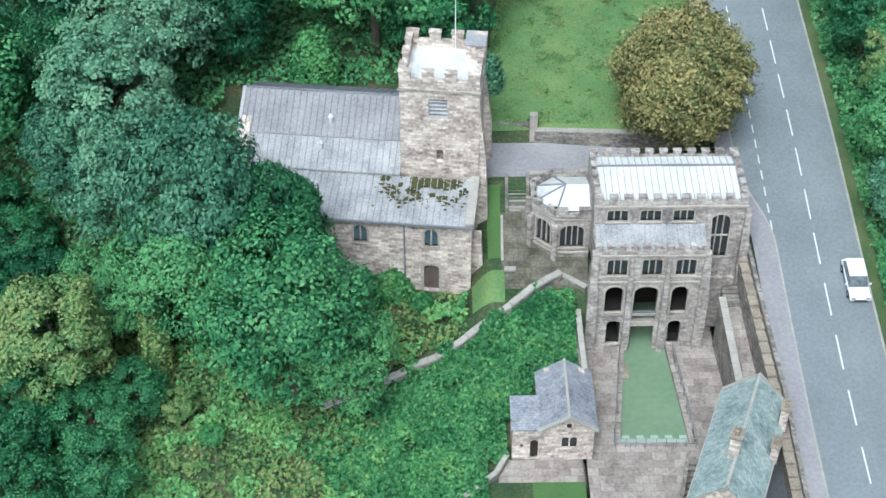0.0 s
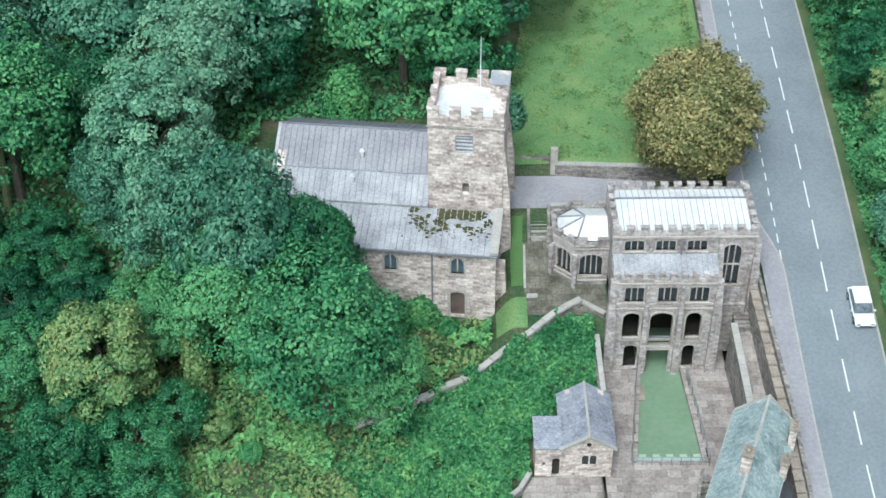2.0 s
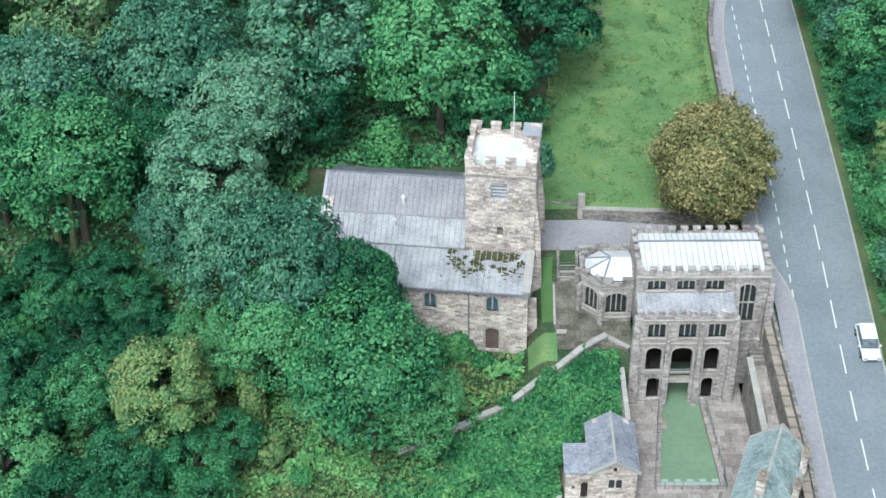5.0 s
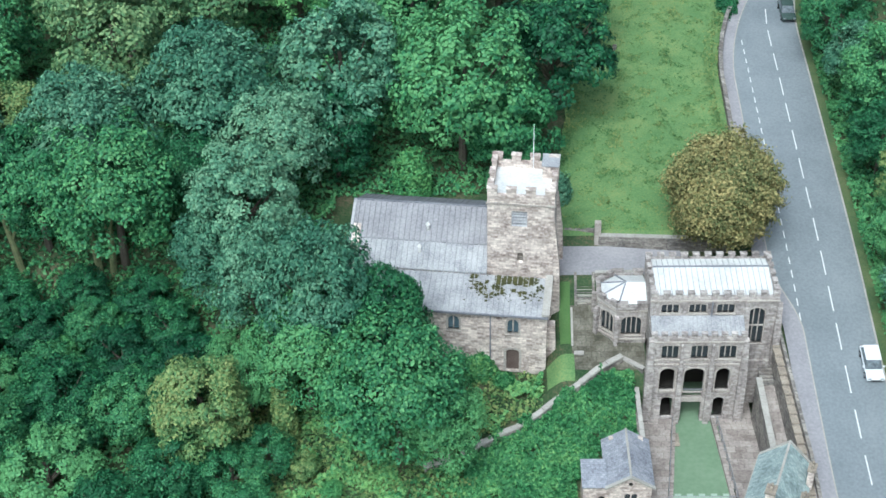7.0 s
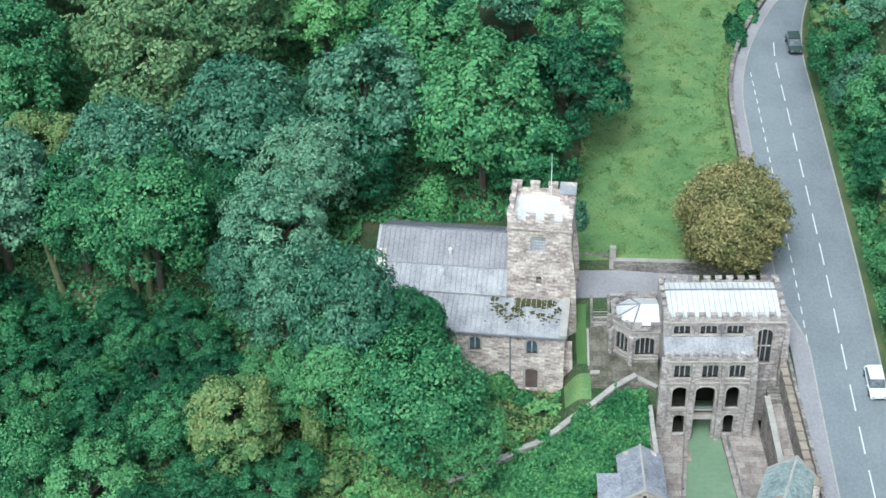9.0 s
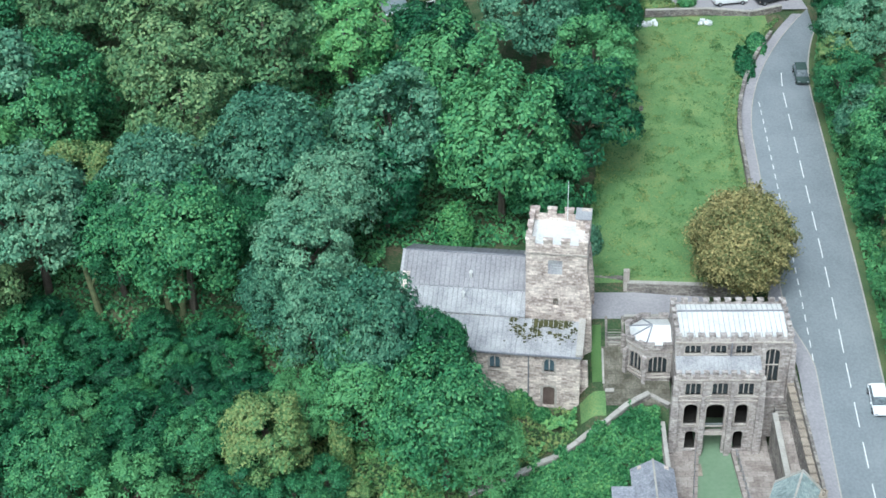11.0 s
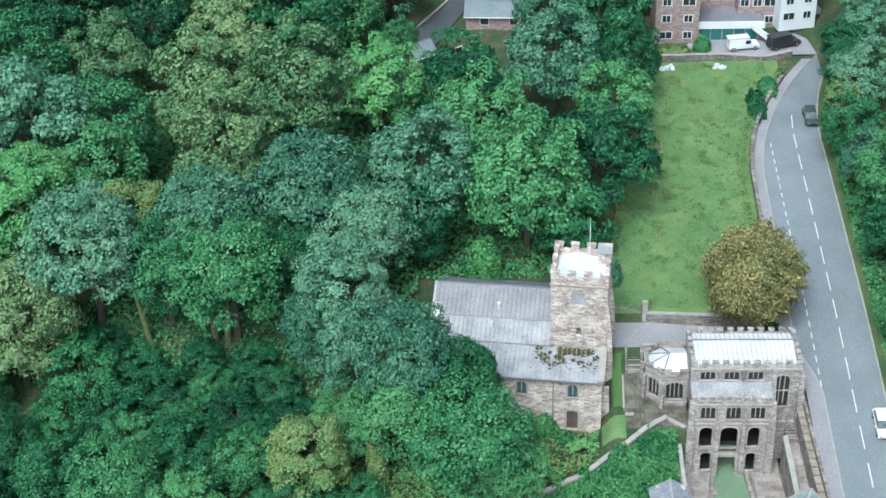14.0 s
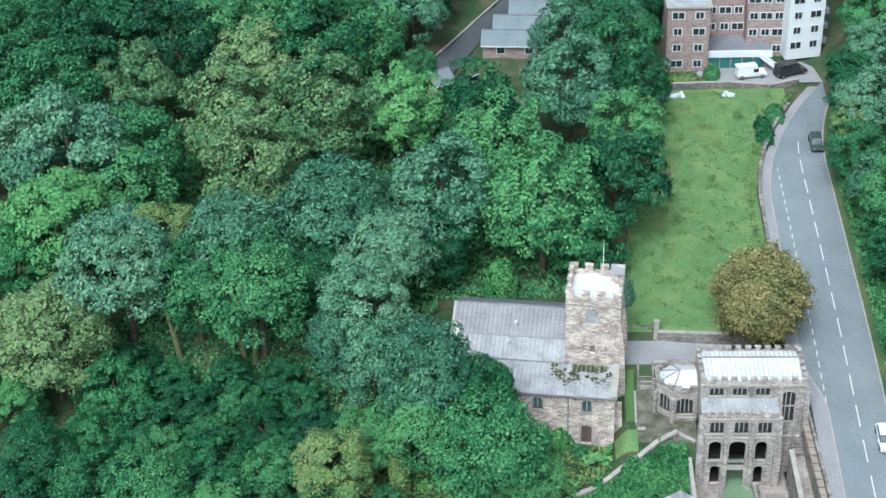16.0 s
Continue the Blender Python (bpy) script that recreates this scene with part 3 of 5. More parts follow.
for x in (7.95, 11.1):
    bm = prism(bmesh.new(), [(x - .4, NY - .9), (x + .4, NY - .9), (x + .4, NY), (x - .4, NY)], 0, 9.5, [(x - .35, NY - .55), (x + .35, NY - .55), (x + .35, NY), (x - .35, NY)])
    prism(bm, [(x - .33, NY - .5), (x + .33, NY - .5), (x + .33, NY), (x - .33, NY)], 9.5, 13.0, [(x - .22, NY - .15), (x + .22, NY - .15), (x + .22, NY), (x - .22, NY)])
    part("buttress", bm, M_ASHLAR, ch)
part("chancel_plinth", box(7.75, 11.2, NY - 0.3, NY - 0.003, 0, 5.6), M_ASHLAR, ch)
bm = bmesh.new()
bmesh.ops.create_cone(bm, cap_ends=True, segments=8, radius1=0.07, radius2=0.07, depth=2.0, matrix=Matrix.Translation((4.55, NY - 0.1, 12.2)))
part("drainpipe", bm, M_LEAD_DARK, ch, "grey lead drainpipe")

# polygonal stair and apse block on the chapel's west side
ap = thing("apse", "polygonal stone apse with battlements and a pale hipped lead roof", "apse")
AP = [(-1.41, 15.8), (-4.4, 15.8), (-6.1, 17.4), (-6.1, 19.6), (-4.4, 21.0), (-1.41, 21.0)]
for i, (a, b) in enumerate(zip(AP, AP[1:])):
    d = Vector((b[0] - a[0], b[1] - a[1]))
    L = d.length
    ang = math.atan2(-d.y, -d.x)
    m = Matrix.Translation((b[0], b[1], 0)) @ Matrix.Rotation(ang, 4, 'Z')
    hole = [arch(L * .17, L * .83, 7.3, 9.6, 0.7)] if i < 3 else []
    bm = wall_with_holes([(0, 5.0), (L, 5.0), (L, 10.6), (0, 10.6)], hole, 0.5)
    bm.transform(m)
    part("wall", bm, M_ASHLAR, ap)
    if hole:
        w = window(ap, L * .17, L * .83, 7.3, 9.6, 0.7, 0, 4 if i == 0 else 3, label="broad arched window with stone tracery")
        w.matrix_basis = m
    for z, o in ((6.6, 0.16), (10.2, 0.12)):
        bm = box(-0.05, L + 0.05, -o, 0.02, z, z + 0.16)
        bm.transform(m)
        part("string_course", bm, M_DRESSED, ap)
    bm = box(-0.2, 0.2, -0.5, 0.1, 5.0, 9.6)
    bm.transform(m)
    part("buttress", bm, M_ASHLAR, ap)
    battlement(ap, a, b, 10.6, M_ASHLAR, 0.4, 1.2, 0.34, 0.3)
apex = (-3.4, 18.4, 11.9)
RP = [(-1.45, 16.1), (-4.25, 16.1), (-5.8, 17.55), (-5.8, 19.5), (-4.25, 20.7), (-1.45, 20.7)]
part("roof", hull([*[(x, y, 10.9) for x, y in RP], (-1.45, 18.4, 11.9), apex], [(1, 0, 6, 7), (2, 1, 7), (3, 2, 7), (4, 3, 7), (5, 4, 7, 6), (0, 1, 2, 3, 4, 5), (0, 5, 6)]), M_WHITE_LEAD, ap)
for x, y in RP[1:5]:
    a, b = Vector((x, y, 10.95)), Vector(apex) + Vector((0, 0, .05))
    d = b - a
    bm = bmesh.new()
    bmesh.ops.create_cone(bm, cap_ends=True, segments=6, radius1=0.08, radius2=0.08, depth=d.length, matrix=Matrix.Translation((a + b) / 2) @ d.to_track_quat('Z', 'Y').to_matrix().to_4x4())
    part("hip_roll", bm, M_LEAD_DARK, ap)

# ---- the parish church ----
CH = pose(-11.4, 14.5, 0, 0, 0, -6.5)
pc = thing("parish_church", "sandstone parish church with grey lead roofs", "church", CH)
X0 = -20.65
DX = [(-3.9, -2.8), (-9.85, -8.75), (-15.5, -14.4)]
holes = [arch(a, b, 8.3, 10.05, 0.6) for a, b in DX] + [arch(-4.0, -2.7, 3.3, 6.1, 0.3)]
bm = wall_with_holes([(X0, 0), (0, 0), (0, 10.8), (X0, 10.8)], holes, 0.8)
part("south_wall", bm, M_RUBBLE, pc)
for a, b in DX:
    window(pc, a, b, 8.3, 10.05, 0.6, 0, 2, bar=0.12, frame=0.2, glass=M_BLUEGLASS, label="round-headed window with blue-grey leaded glass")
d = part("door", box(-4.0, -2.7, 0.3, 0.4, 3.3, 6.1), M_DOOR, pc, "weathered brown boarded door")
for i in range(5):
    part("board", box(-3.98 + i * 0.26, -3.74 + i * 0.26, 0.26, 0.299, 3.3, 5.9), M_DOOR, d)
bm = wall_with_holes(arch(-4.25, -2.45, 3.2, 6.35, 0.45), [arch(-4.0, -2.7, 3.1, 6.1, 0.3)], 0.2)
bmesh.ops.translate(bm, verts=bm.verts, vec=(0, -0.05, 0))
part("door_surround", bm, M_DRESSED, pc)
bm = bmesh.new()
bmesh.ops.create_cone(bm, cap_ends=True, segments=8, radius1=0.07, radius2=0.07, depth=6.4, matrix=Matrix.Translation((-5.6, -0.12, 7.4)))
part("drainpipe", bm, M_LEAD_DARK, pc, "grey drainpipe")
part("east_wall", hull([(-.8, .803, 1), (0, .803, 1), (0, 12, 1), (-.8, 12, 1), (-.8, .803, 10.7), (0, .803, 10.7), (0, 5.0, 11.6), (-.8, 5.0, 11.6), (0, 12, 13.2), (-.8, 12, 13.2)],
                       [(0, 1, 2, 3), (0, 4, 5, 1), (4, 7, 6, 5), (7, 9, 8, 6), (1, 5, 6, 8, 2), (0, 3, 9, 7, 4), (2, 8, 9, 3)]), M_RUBBLE, pc)
part("east_coping", slab([(-.5, -.35, 11.2), (.25, -.35, 11.2), (.25, 5.0, 12.0), (-.5, 5.0, 12.0)], .3), M_COPING, pc)
part("west_wall", hull([(X0, .803, 0), (X0 + .8, .803, 0), (X0 + .8, 17, 0), (X0, 17, 0), (X0, .803, 10.7), (X0 + .8, .803, 10.7), (X0 + .8, 17, 11.6), (X0, 17, 11.6), (X0, 11.2, 15.2), (X0 + .8, 11.2, 15.2)],
                       [(0, 3, 2, 1), (0, 1, 5, 4), (1, 2, 6, 9, 5), (2, 3, 7, 6), (3, 0, 4, 8, 7), (4, 5, 9, 8), (8, 9, 6, 7)]), M_RUBBLE, pc)
part("north_wall", box(X0 + .803, 0, 16.4, 17.0, 3, 11.5), M_RUBBLE, pc)
part("clerestory_wall", box(X0 + .803, -6.5, 4.72, 5.1, 10.5, 11.9), M_RUBBLE, pc)
leaded_roof(pc, [(X0 - .2, -0.3, 10.85), (0.05, -0.3, 10.85), (0.05, 4.7, 11.72), (X0 - .2, 4.7, 11.72)], M_LEAD, 0.55, name="aisle_roof", roll=0.06)
leaded_roof(pc, [(X0 - .2, 4.6, 12.0), (-6.46, 4.6, 12.0), (-6.46, 7.4, 13.35), (X0 - .2, 7.4, 13.35)], M_LEAD, 0.55, name="nave_roof", roll=0.06)
leaded_roof(pc, [(X0 - .2, 7.42, 13.42), (-6.46, 7.42, 13.42), (-6.46, 11.2, 15.45), (X0 - .2, 11.2, 15.45)], M_LEAD_MID, 0.55, name="nave_roof", roll=0.06)
leaded_roof(pc, [(0.1, 17.2, 11.9), (X0 - .2, 17.2, 11.9), (X0 - .2, 11.22, 15.45), (0.1, 11.22, 15.45)], M_LEAD_DARK, 0.6, name="north_roof", roll=0.04)
part("ridge_roll", box(X0 - .2, -6.5, 11.12, 11.3, 15.42, 15.55), M_LEAD_DARK, pc)
part("verge_coping", slab([(X0 - .3, 4.5, 12.1), (X0, 4.5, 12.1), (X0, 11.2, 15.56), (X0 - .3, 11.2, 15.56)], .25), M_LEAD, pc)
for x, y, z in ((-12.9, 8.6, 14.05), (-13.5, 6.4, 12.85)):
    bm = bmesh.new()
    bmesh.ops.create_cone(bm, cap_ends=True, segments=10, radius1=0.16, radius2=0.14, depth=0.7, matrix=Matrix.Translation((x, y, z + 0.3)))
    bmesh.ops.create_cone(bm, cap_ends=True, segments=10, radius1=0.26, radius2=0.12, depth=0.25, matrix=Matrix.Translation((x, y, z + 0.75)))
    part("roof_vent", bm, M_WHITE_LEAD, pc, "small white roof vent")
part("gutter", box(X0 - .2, 0.15, -0.42, -0.28, 10.62, 10.83), M_LEAD_DARK, pc)
for y in (1.2, 6.5):
    bm = prism(bmesh.new(), [(0.002, y), (1.1, y), (1.1, y + 0.9), (0.002, y + 0.9)], 2, 8.5, [(0.002, y), (.7, y), (.7, y + 0.9), (0.002, y + 0.9)])
    part("buttress", bm, M_RUBBLE, pc)

tw = thing("church_tower", "square sandstone church tower with battlements and a white flat roof", "tower", CH)
TX0, TX1, TY0, TY1, TZ = -6.45, 0.12, 5.05, 11.2, 20.75
hole = arch(-4.07, -2.5, 17.7, 19.6, 0.05)
slit = arch(-3.45, -2.85, 13.2, 14.5, 0.05)
bm = wall_with_holes([(TX0, 5), (TX1, 5), (TX1, TZ), (TX0, TZ)], [hole, slit], 0.9)
bmesh.ops.translate(bm, verts=bm.verts, vec=(0, TY0, 0))
part("south_face", bm, M_RUBBLE, tw)
part("slit_back", box(-3.6, -2.7, TY0 + .5, TY0 + .55, 13.1, 14.6), M_WALL, tw)
lou = part("belfry_opening", box(-4.07, -2.5, TY0 + .55, TY0 + .6, 17.7, 19.6), M_DARK, tw, "louvred belfry opening")
for i in range(5):
    part("louvre", slab([(-4.07, TY0 + .1, 17.75 + i * .38), (-2.5, TY0 + .1, 17.75 + i * .38), (-2.5, TY0 + .42, 17.95 + i * .38), (-4.07, TY0 + .42, 17.95 + i * .38)], 0.05), M_LEAD, lou)
part("east_face", box(TX1 - .9, TX1 - .002, TY0 + .903, TY1, 3, TZ), M_RUBBLE, tw)
part("west_face", box(TX0 + .002, TX0 + .9, TY0 + .903, TY1, 10, TZ), M_RUBBLE, tw)
part("north_face", box(TX0 + .903, TX1 - .903, TY1 - .9, TY1, 10, TZ), M_RUBBLE, tw)
for z in (20.35,):
    part("string_course", box(TX0 - .12, TX1 + .12, TY0 - .12, TY0 - .002, z, z + .2), M_DRESSED, tw)
    part("string_course", box(TX1, TX1 + .12, TY0, TY1 + .1, z, z + .2), M_DRESSED, tw)
part("roof", box(TX0 + .3, TX1 - .3, TY0 + .3, TY1 - .3, TZ - .1, TZ + .06), M_WHITE_LEAD, tw, "white flat roof")
battlement(tw, (TX0, TY0 + .2), (TX1, TY0 + .2), TZ, M_RUBBLE, .75, 1.85, .45, .65)
battlement(tw, (TX0, TY1 - .2), (TX1, TY1 - .2), TZ, M_RUBBLE, .75, 1.85, .45, .75)
battlement(tw, (TX0 + .22, TY0 + .5), (TX0 + .22, TY1 - .5), TZ, M_RUBBLE, .75, 1.85, .45, .65)
battlement(tw, (TX1 - .22, TY0 + .5), (TX1 - .22, TY1 - .5), TZ, M_RUBBLE, .75, 1.85, .45, .65)
tur = part("stair_turret", box(TX1 - 1.5, TX1 + .1, TY1 - 2.0, TY1 + .1, TZ, TZ + 1.5), M_RUBBLE, tw)
part("turret_cap", box(TX1 - 1.6, TX1 + .15, TY1 - 2.1, TY1 + .15, TZ + 1.5, TZ + 1.6), M_LEAD, tur)
for y in (TY0 + .2, TY1 - .8):
    bm = prism(bmesh.new(), [(TX1, y), (TX1 + 1.0, y), (TX1 + 1.0, y + .8), (TX1, y + .8)], 3, 14, [(TX1, y), (TX1 + .6, y), (TX1 + .6, y + .8), (TX1, y + .8)])
    prism(bm, [(TX1, y), (TX1 + .55, y), (TX1 + .55, y + .8), (TX1, y + .8)], 14, 18, [(TX1, y), (TX1 + .1, y), (TX1 + .1, y + .8), (TX1, y + .8)])
    part("buttress", bm, M_RUBBLE, tw)
bm = bmesh.new()
bmesh.ops.create_cone(bm, cap_ends=True, segments=6, radius1=0.05, radius2=0.03, depth=5.5, matrix=Matrix.Translation((-2.4, TY1 - .5, TZ + 2.6)))
pole = finish(bm, "flagpole", M_RENDER)
pole.matrix_basis = CH
tagged(pole, "thin white flagpole on the church tower's roof", "flagpole")

# ---- walls, path and steps round the church ----
tagged(sheet("terrace_path", lines([(-8.75, -1.5, 15)]), lines([(12.3, 20.2, 20)]), lambda x, y: ground_z(x, y) + 0.05, M_MOSSFLAGS,
             None), "worn mossy flagstone path between church and chapel", "path", kind="structure")
tagged(sheet("grass_strip", lines([(-9.9, -8.75, 4)]), lines([(15.6, 21.5, 14)]), lambda x, y: ground_z(x, y) + 0.12, M_LAWN), "strip of bright mown grass beside the church", "lawn", kind="structure")
tagged(sheet("church_green", lines([(-11.3, -8.6, 6)]), lines([(11.4, 14.3, 8)]), lambda x, y: ground_z(x, y) + 0.12, M_GRASS), "small patch of worn grass before the church", "lawn", kind="structure")
tagged(sheet("back_path", lines([(-10.5, 3.0, 27)]), lines([(22.4, 26.6, 10)]), lambda x, y: ground_z(x, y) + 0.06, M_PAVE), "grey tarmac path behind the chapel", "path", kind="structure")
st = thing("stone_steps", "flight of worn stone steps with low side walls", "steps", kind="structure")
for i in range(9):
    part("step", box(-8.0, -6.5, 20.1 + i * 0.19, 20.35 + i * 0.19 + 0.3, 6.6, 7.7 + i * 0.22), M_COPING if i % 2 else M_WALL, st)
for x in (-8.3, -6.48):
    part("side_wall", slab([(x, 20.0, 8.1), (x + .26, 20.0, 8.1), (x + .26, 22.2, 10.2), (x, 22.2, 10.2)], 1.2), M_WALL, st)
wall_run("path_kerb", [(-8.7, 15.4, 5.9), (-8.6, 20.0, 7.2)], 0.18, 0.18, M_WALL, "low stone kerb between lawn strip and path", cope=.05)
wall_run("back_path_wall", [(-6.2, 22.0, 9.6), (-1.5, 21.9, 9.7)], 0.35, 0.7, M_WALL, "low rubble wall along the path behind the apse")

wall_run("meadow_wall", [(-9.6, 28.4, 10.2), (-5.7, 27.9, 10.2)], 0.45, 1.0, M_WALL, "dark rubble wall at the meadow's foot", top=M_WALL)
wall_run("meadow_wall", [(-5.7, 27.9, 10.3), (-5.5, 26.9, 10.1), (2.0, 26.2, 10.3), (8.6, 26.0, 10.2)], 0.45, 1.25, M_WALL, "dark rubble retaining wall with pale coping below the meadow")
part("gate_pier", box(-5.95, -5.3, 26.7, 27.3, 9.5, 13.0), M_DRESSED, thing("gate_pier", "squat stone gate pier at the meadow's corner", "pier"))
wall_run("path_wall", [(-3.9, 13.4, 5.75), (-6.3, 12.0, 5.35), (-8.2, 10.8, 4.5), (-10.4, 9.8, 3.3), (-12.6, 8.2, 2.6), (-14.4, 6.9, 2.3), (-16.6, 5.9, 2.2)], 0.5, 0.75, M_WALL, "zigzag rubble wall with pale coping above the bramble bank", uneven=0.1)
wall_run("ruined_wall", [(-16.9, 5.7, 2.1), (-18.4, 4.8, 1.9), (-19.9, 3.9, 1.6)], 0.5, 0.65, M_WALL, "low broken end of an old rubble wall", uneven=0.3)
wall_run("ruined_wall", [(-20.9, 3.5, 1.7), (-22.6, 2.8, 1.6), (-23.4, 2.4, 1.5)], 0.5, 0.6, M_WALL, "low broken end of an old rubble wall", uneven=0.3)
wall_run("terrace_wall", [(-3.75, 13.7, 5.0), (-1.8, 12.1, 5.0)], 0.4, 0.95, M_WALL, "rubble parapet of the terrace beside the chapel")
wall_run("terrace_wall", [(-8.6, 14.4, 5.5), (-7.6, 14.3, 5.6)], 0.4, 0.5, M_WALL, "low kerb wall at the end of the grass strip")
tagged(finish(box(-6.2, -1.45, 12.35, 12.9, 1.0, 5.62), "terrace_face", M_WALL), "rubble face below the chapel terrace", "stone wall", kind="structure")
wall_run("court_wall", [(-2.5, 11.6, 3.3), (-2.45, 8.0, 2.8), (-2.35, 5.4, 2.2)], 0.4, 0.8, M_WALL, "rubble retaining wall beside the court")
tagged(finish(box(-2.75, -2.45, 5.2, 11.7, -0.1, 2.9), "court_wall_face", M_WALL), "rubble retaining wall below the bramble bank", "stone wall", kind="structure")
# ramp and retaining walls on the road side
rw = thing("ramp", "narrow flagged ramp between rubble walls", "ramp", kind="structure")
part("ramp_floor", slab([(9.95, -3.0, 1.8), (11.75, -3.0, 1.8), (11.1, 11.0, 4.6), (9.5, 11.0, 4.6)], 2.5), M_FLAGS, rw)
part("court_side_wall", slab([(9.75, -3.0, 2.7), (10.15, -3.0, 2.7), (9.6, 11.2, 5.5), (9.2, 11.2, 5.5)], 6.0), M_WALL, rw)
for i in range(13):
    y0, z0, x0 = -3.0 + i * 1.09, 2.7 + i * 0.215, 9.95 - i * 0.042
    part("coping", slab([(x0 - .3, y0, z0 + .14), (x0 + .3, y0, z0 + .14), (x0 + .26, y0 + 1.06, z0 + .35), (x0 - .34, y0 + 1.06, z0 + .35)], 0.14), M_COPING, rw)
for i in range(5):
    part("stair", box(9.6, 11.1, 11.0 + i * .34, 11.36 + i * .34, 3.0, 4.75 + i * .17), M_WALL, rw)
hw = thing("roadside_wall", "stepped rubble retaining wall with broad tan copings below the pavement", "stone wall", kind="structure")
for i in range(26):
    y0 = -13.4 + i * 1.15
    y1 = y0 + 1.15
    xa, xb, zt = 12.02 - 0.055 * max(0, y0), 12.02 - 0.055 * max(0, y1), road_z(y0) + .1
    part("wall_length", slab([(xa - .42, y0, zt), (xa + .3, y0, zt), (xb + .3, y1, zt), (xb - .42, y1, zt)], 6), M_WALL, hw)
    part("coping", slab([(xa - .5, y0 + .03, zt + .18), (xa + .22, y0 + .03, zt + .18), (xb + .22, y1 - .05, zt + .18), (xb - .5, y1 - .05, zt + .18)], 0.2), M_TAN, hw)
    part("parapet", slab([(xa + .3, y0, zt + .55), (xa + .62, y0, zt + .55), (xb + .62, y1, zt + .75), (xb + .3, y1, zt + .75)], 4), M_WALL, hw)
# meadow wall beside the lay-by
far = [(kerb_x(v) - 1.55, float(v), road_z(v) - 0.1) for v in range(30, 82, 4)]
wall_run("lane_wall", far, 0.4, 0.95, M_WALL, "dark curving stone wall between meadow and pavement", top=M_WALL)

# ---- pool keeper's hut ----
hut = thing("stone_hut", "small stone hut with a slate gable roof and a lean-to", "hut")
bm = wall_with_holes([(-6.2, 0), (-2.15, 0), (-2.15, 3.75), (-4.2, 4.95), (-6.2, 3.75)], [arch(-4.65, -4.1, 1.3, 2.55, .2), arch(-4.0, -3.45, 1.3, 2.55, .2)], 0.4)
bmesh.ops.translate(bm, verts=bm.verts, vec=(0, -1.5, 0))
part("front_gable", bm, M_RUBBLE, hut)
part("panes", box(-4.7, -3.4, -1.3, -1.27, 1.2, 2.6), M_GLASS, hut)
part("sill", box(-4.9, -3.2, -1.62, -1.503, 1.0, 1.22), M_DRESSED, hut)
bm = bmesh.new()
bmesh.ops.create_cone(bm, cap_ends=True, segments=12, radius1=0.2, radius2=0.2, depth=0.05, matrix=Matrix.Translation((-4.15, -1.52, 3.9)) @ Matrix.Rotation(radians(90), 4, 'X'))
part("roundel", bm, M_DARK, hut)
part("side_wall", box(-2.55, -2.15, -1.097, 4.4, 0, 3.7), M_RUBBLE, hut)
part("side_wall", box(-6.2, -5.8, -1.097, 4.4, 0, 3.7), M_RUBBLE, hut)
part("back_wall", box(-5.797, -2.553, 4.0, 4.4, 0, 4.3), M_RUBBLE, hut)
for s in (-1, 1):
    q = [(-4.2 + s * 2.3, -1.75, 3.6), (-4.2 + s * 2.3, 4.6, 3.6), (-4.2, 4.6, 5.05), (-4.2, -1.75, 5.05)]
    part("roof_slope", slab(q if s > 0 else q[::-1], 0.12), M_SLATE, hut)
    a, b = Vector((-4.2 + s * 2.35, -1.72, 3.64)), Vector((-4.2, -1.72, 5.14))
    d = b - a
    part("verge", slab([a + Vector((0, -.16, 0)), a + Vector((0, .16, 0)), b + Vector((0, .16, 0)), b + Vector((0, -.16, 0))][::s], 0.2), M_COPING, hut)
part("ridge", box(-4.3, -4.1, -1.7, 4.6, 5.03, 5.15), M_COPING, hut)
an = thing("lean_to", "stone lean-to with a slate roof and an arched doorway", "lean-to")
bm = wall_with_holes([(-8.5, 0), (-6.22, 0), (-6.22, 3.5), (-8.5, 3.5)], [arch(-7.1, -6.45, 0.02, 2.2, .3), arch(-7.9, -7.65, 1.2, 1.7, .05)], 0.4)
bmesh.ops.translate(bm, verts=bm.verts, vec=(0, -1.45, 0))
part("front_wall", bm, M_RUBBLE, an)
part("doorway", box(-7.15, -6.4, -1.1, -1.06, 0, 2.3), M_DARK, an)
part("side_wall", box(-8.5, -8.1, -1.047, 1.2, 0, 3.5), M_RUBBLE, an)
part("roof_slope", slab([(-8.65, -1.65, 3.6), (-6.22, -1.65, 3.6), (-6.22, 1.6, 4.05), (-8.65, 1.6, 4.05)], 0.12), M_SLATE, an)
tagged(sheet("front_lawn", lines([(-7.0, -2.9, 8)]), lines([(-14, -3.9, 18)]), lambda x, y: ground_z(x, y) + 0.07, M_LAWN), "mown lawn with a stone edge before the hut", "lawn", kind="structure")
tagged(sheet("hut_path", lines([(-9.6, -2.4, 14)]), lines([(-3.9, -1.55, 6)]), lambda x, y: ground_z(x, y) + 0.05, M_FLAGS), "pale path in front of the hut", "path", kind="structure")
wall_run("garden_wall", [(-8.9, -1.6, 0.1), (-9.8, -3.4, 0.0), (-12.5, -5.6, -0.4)], 0.35, 0.6, M_WALL, "low rubble garden wall by the hut", uneven=.15)

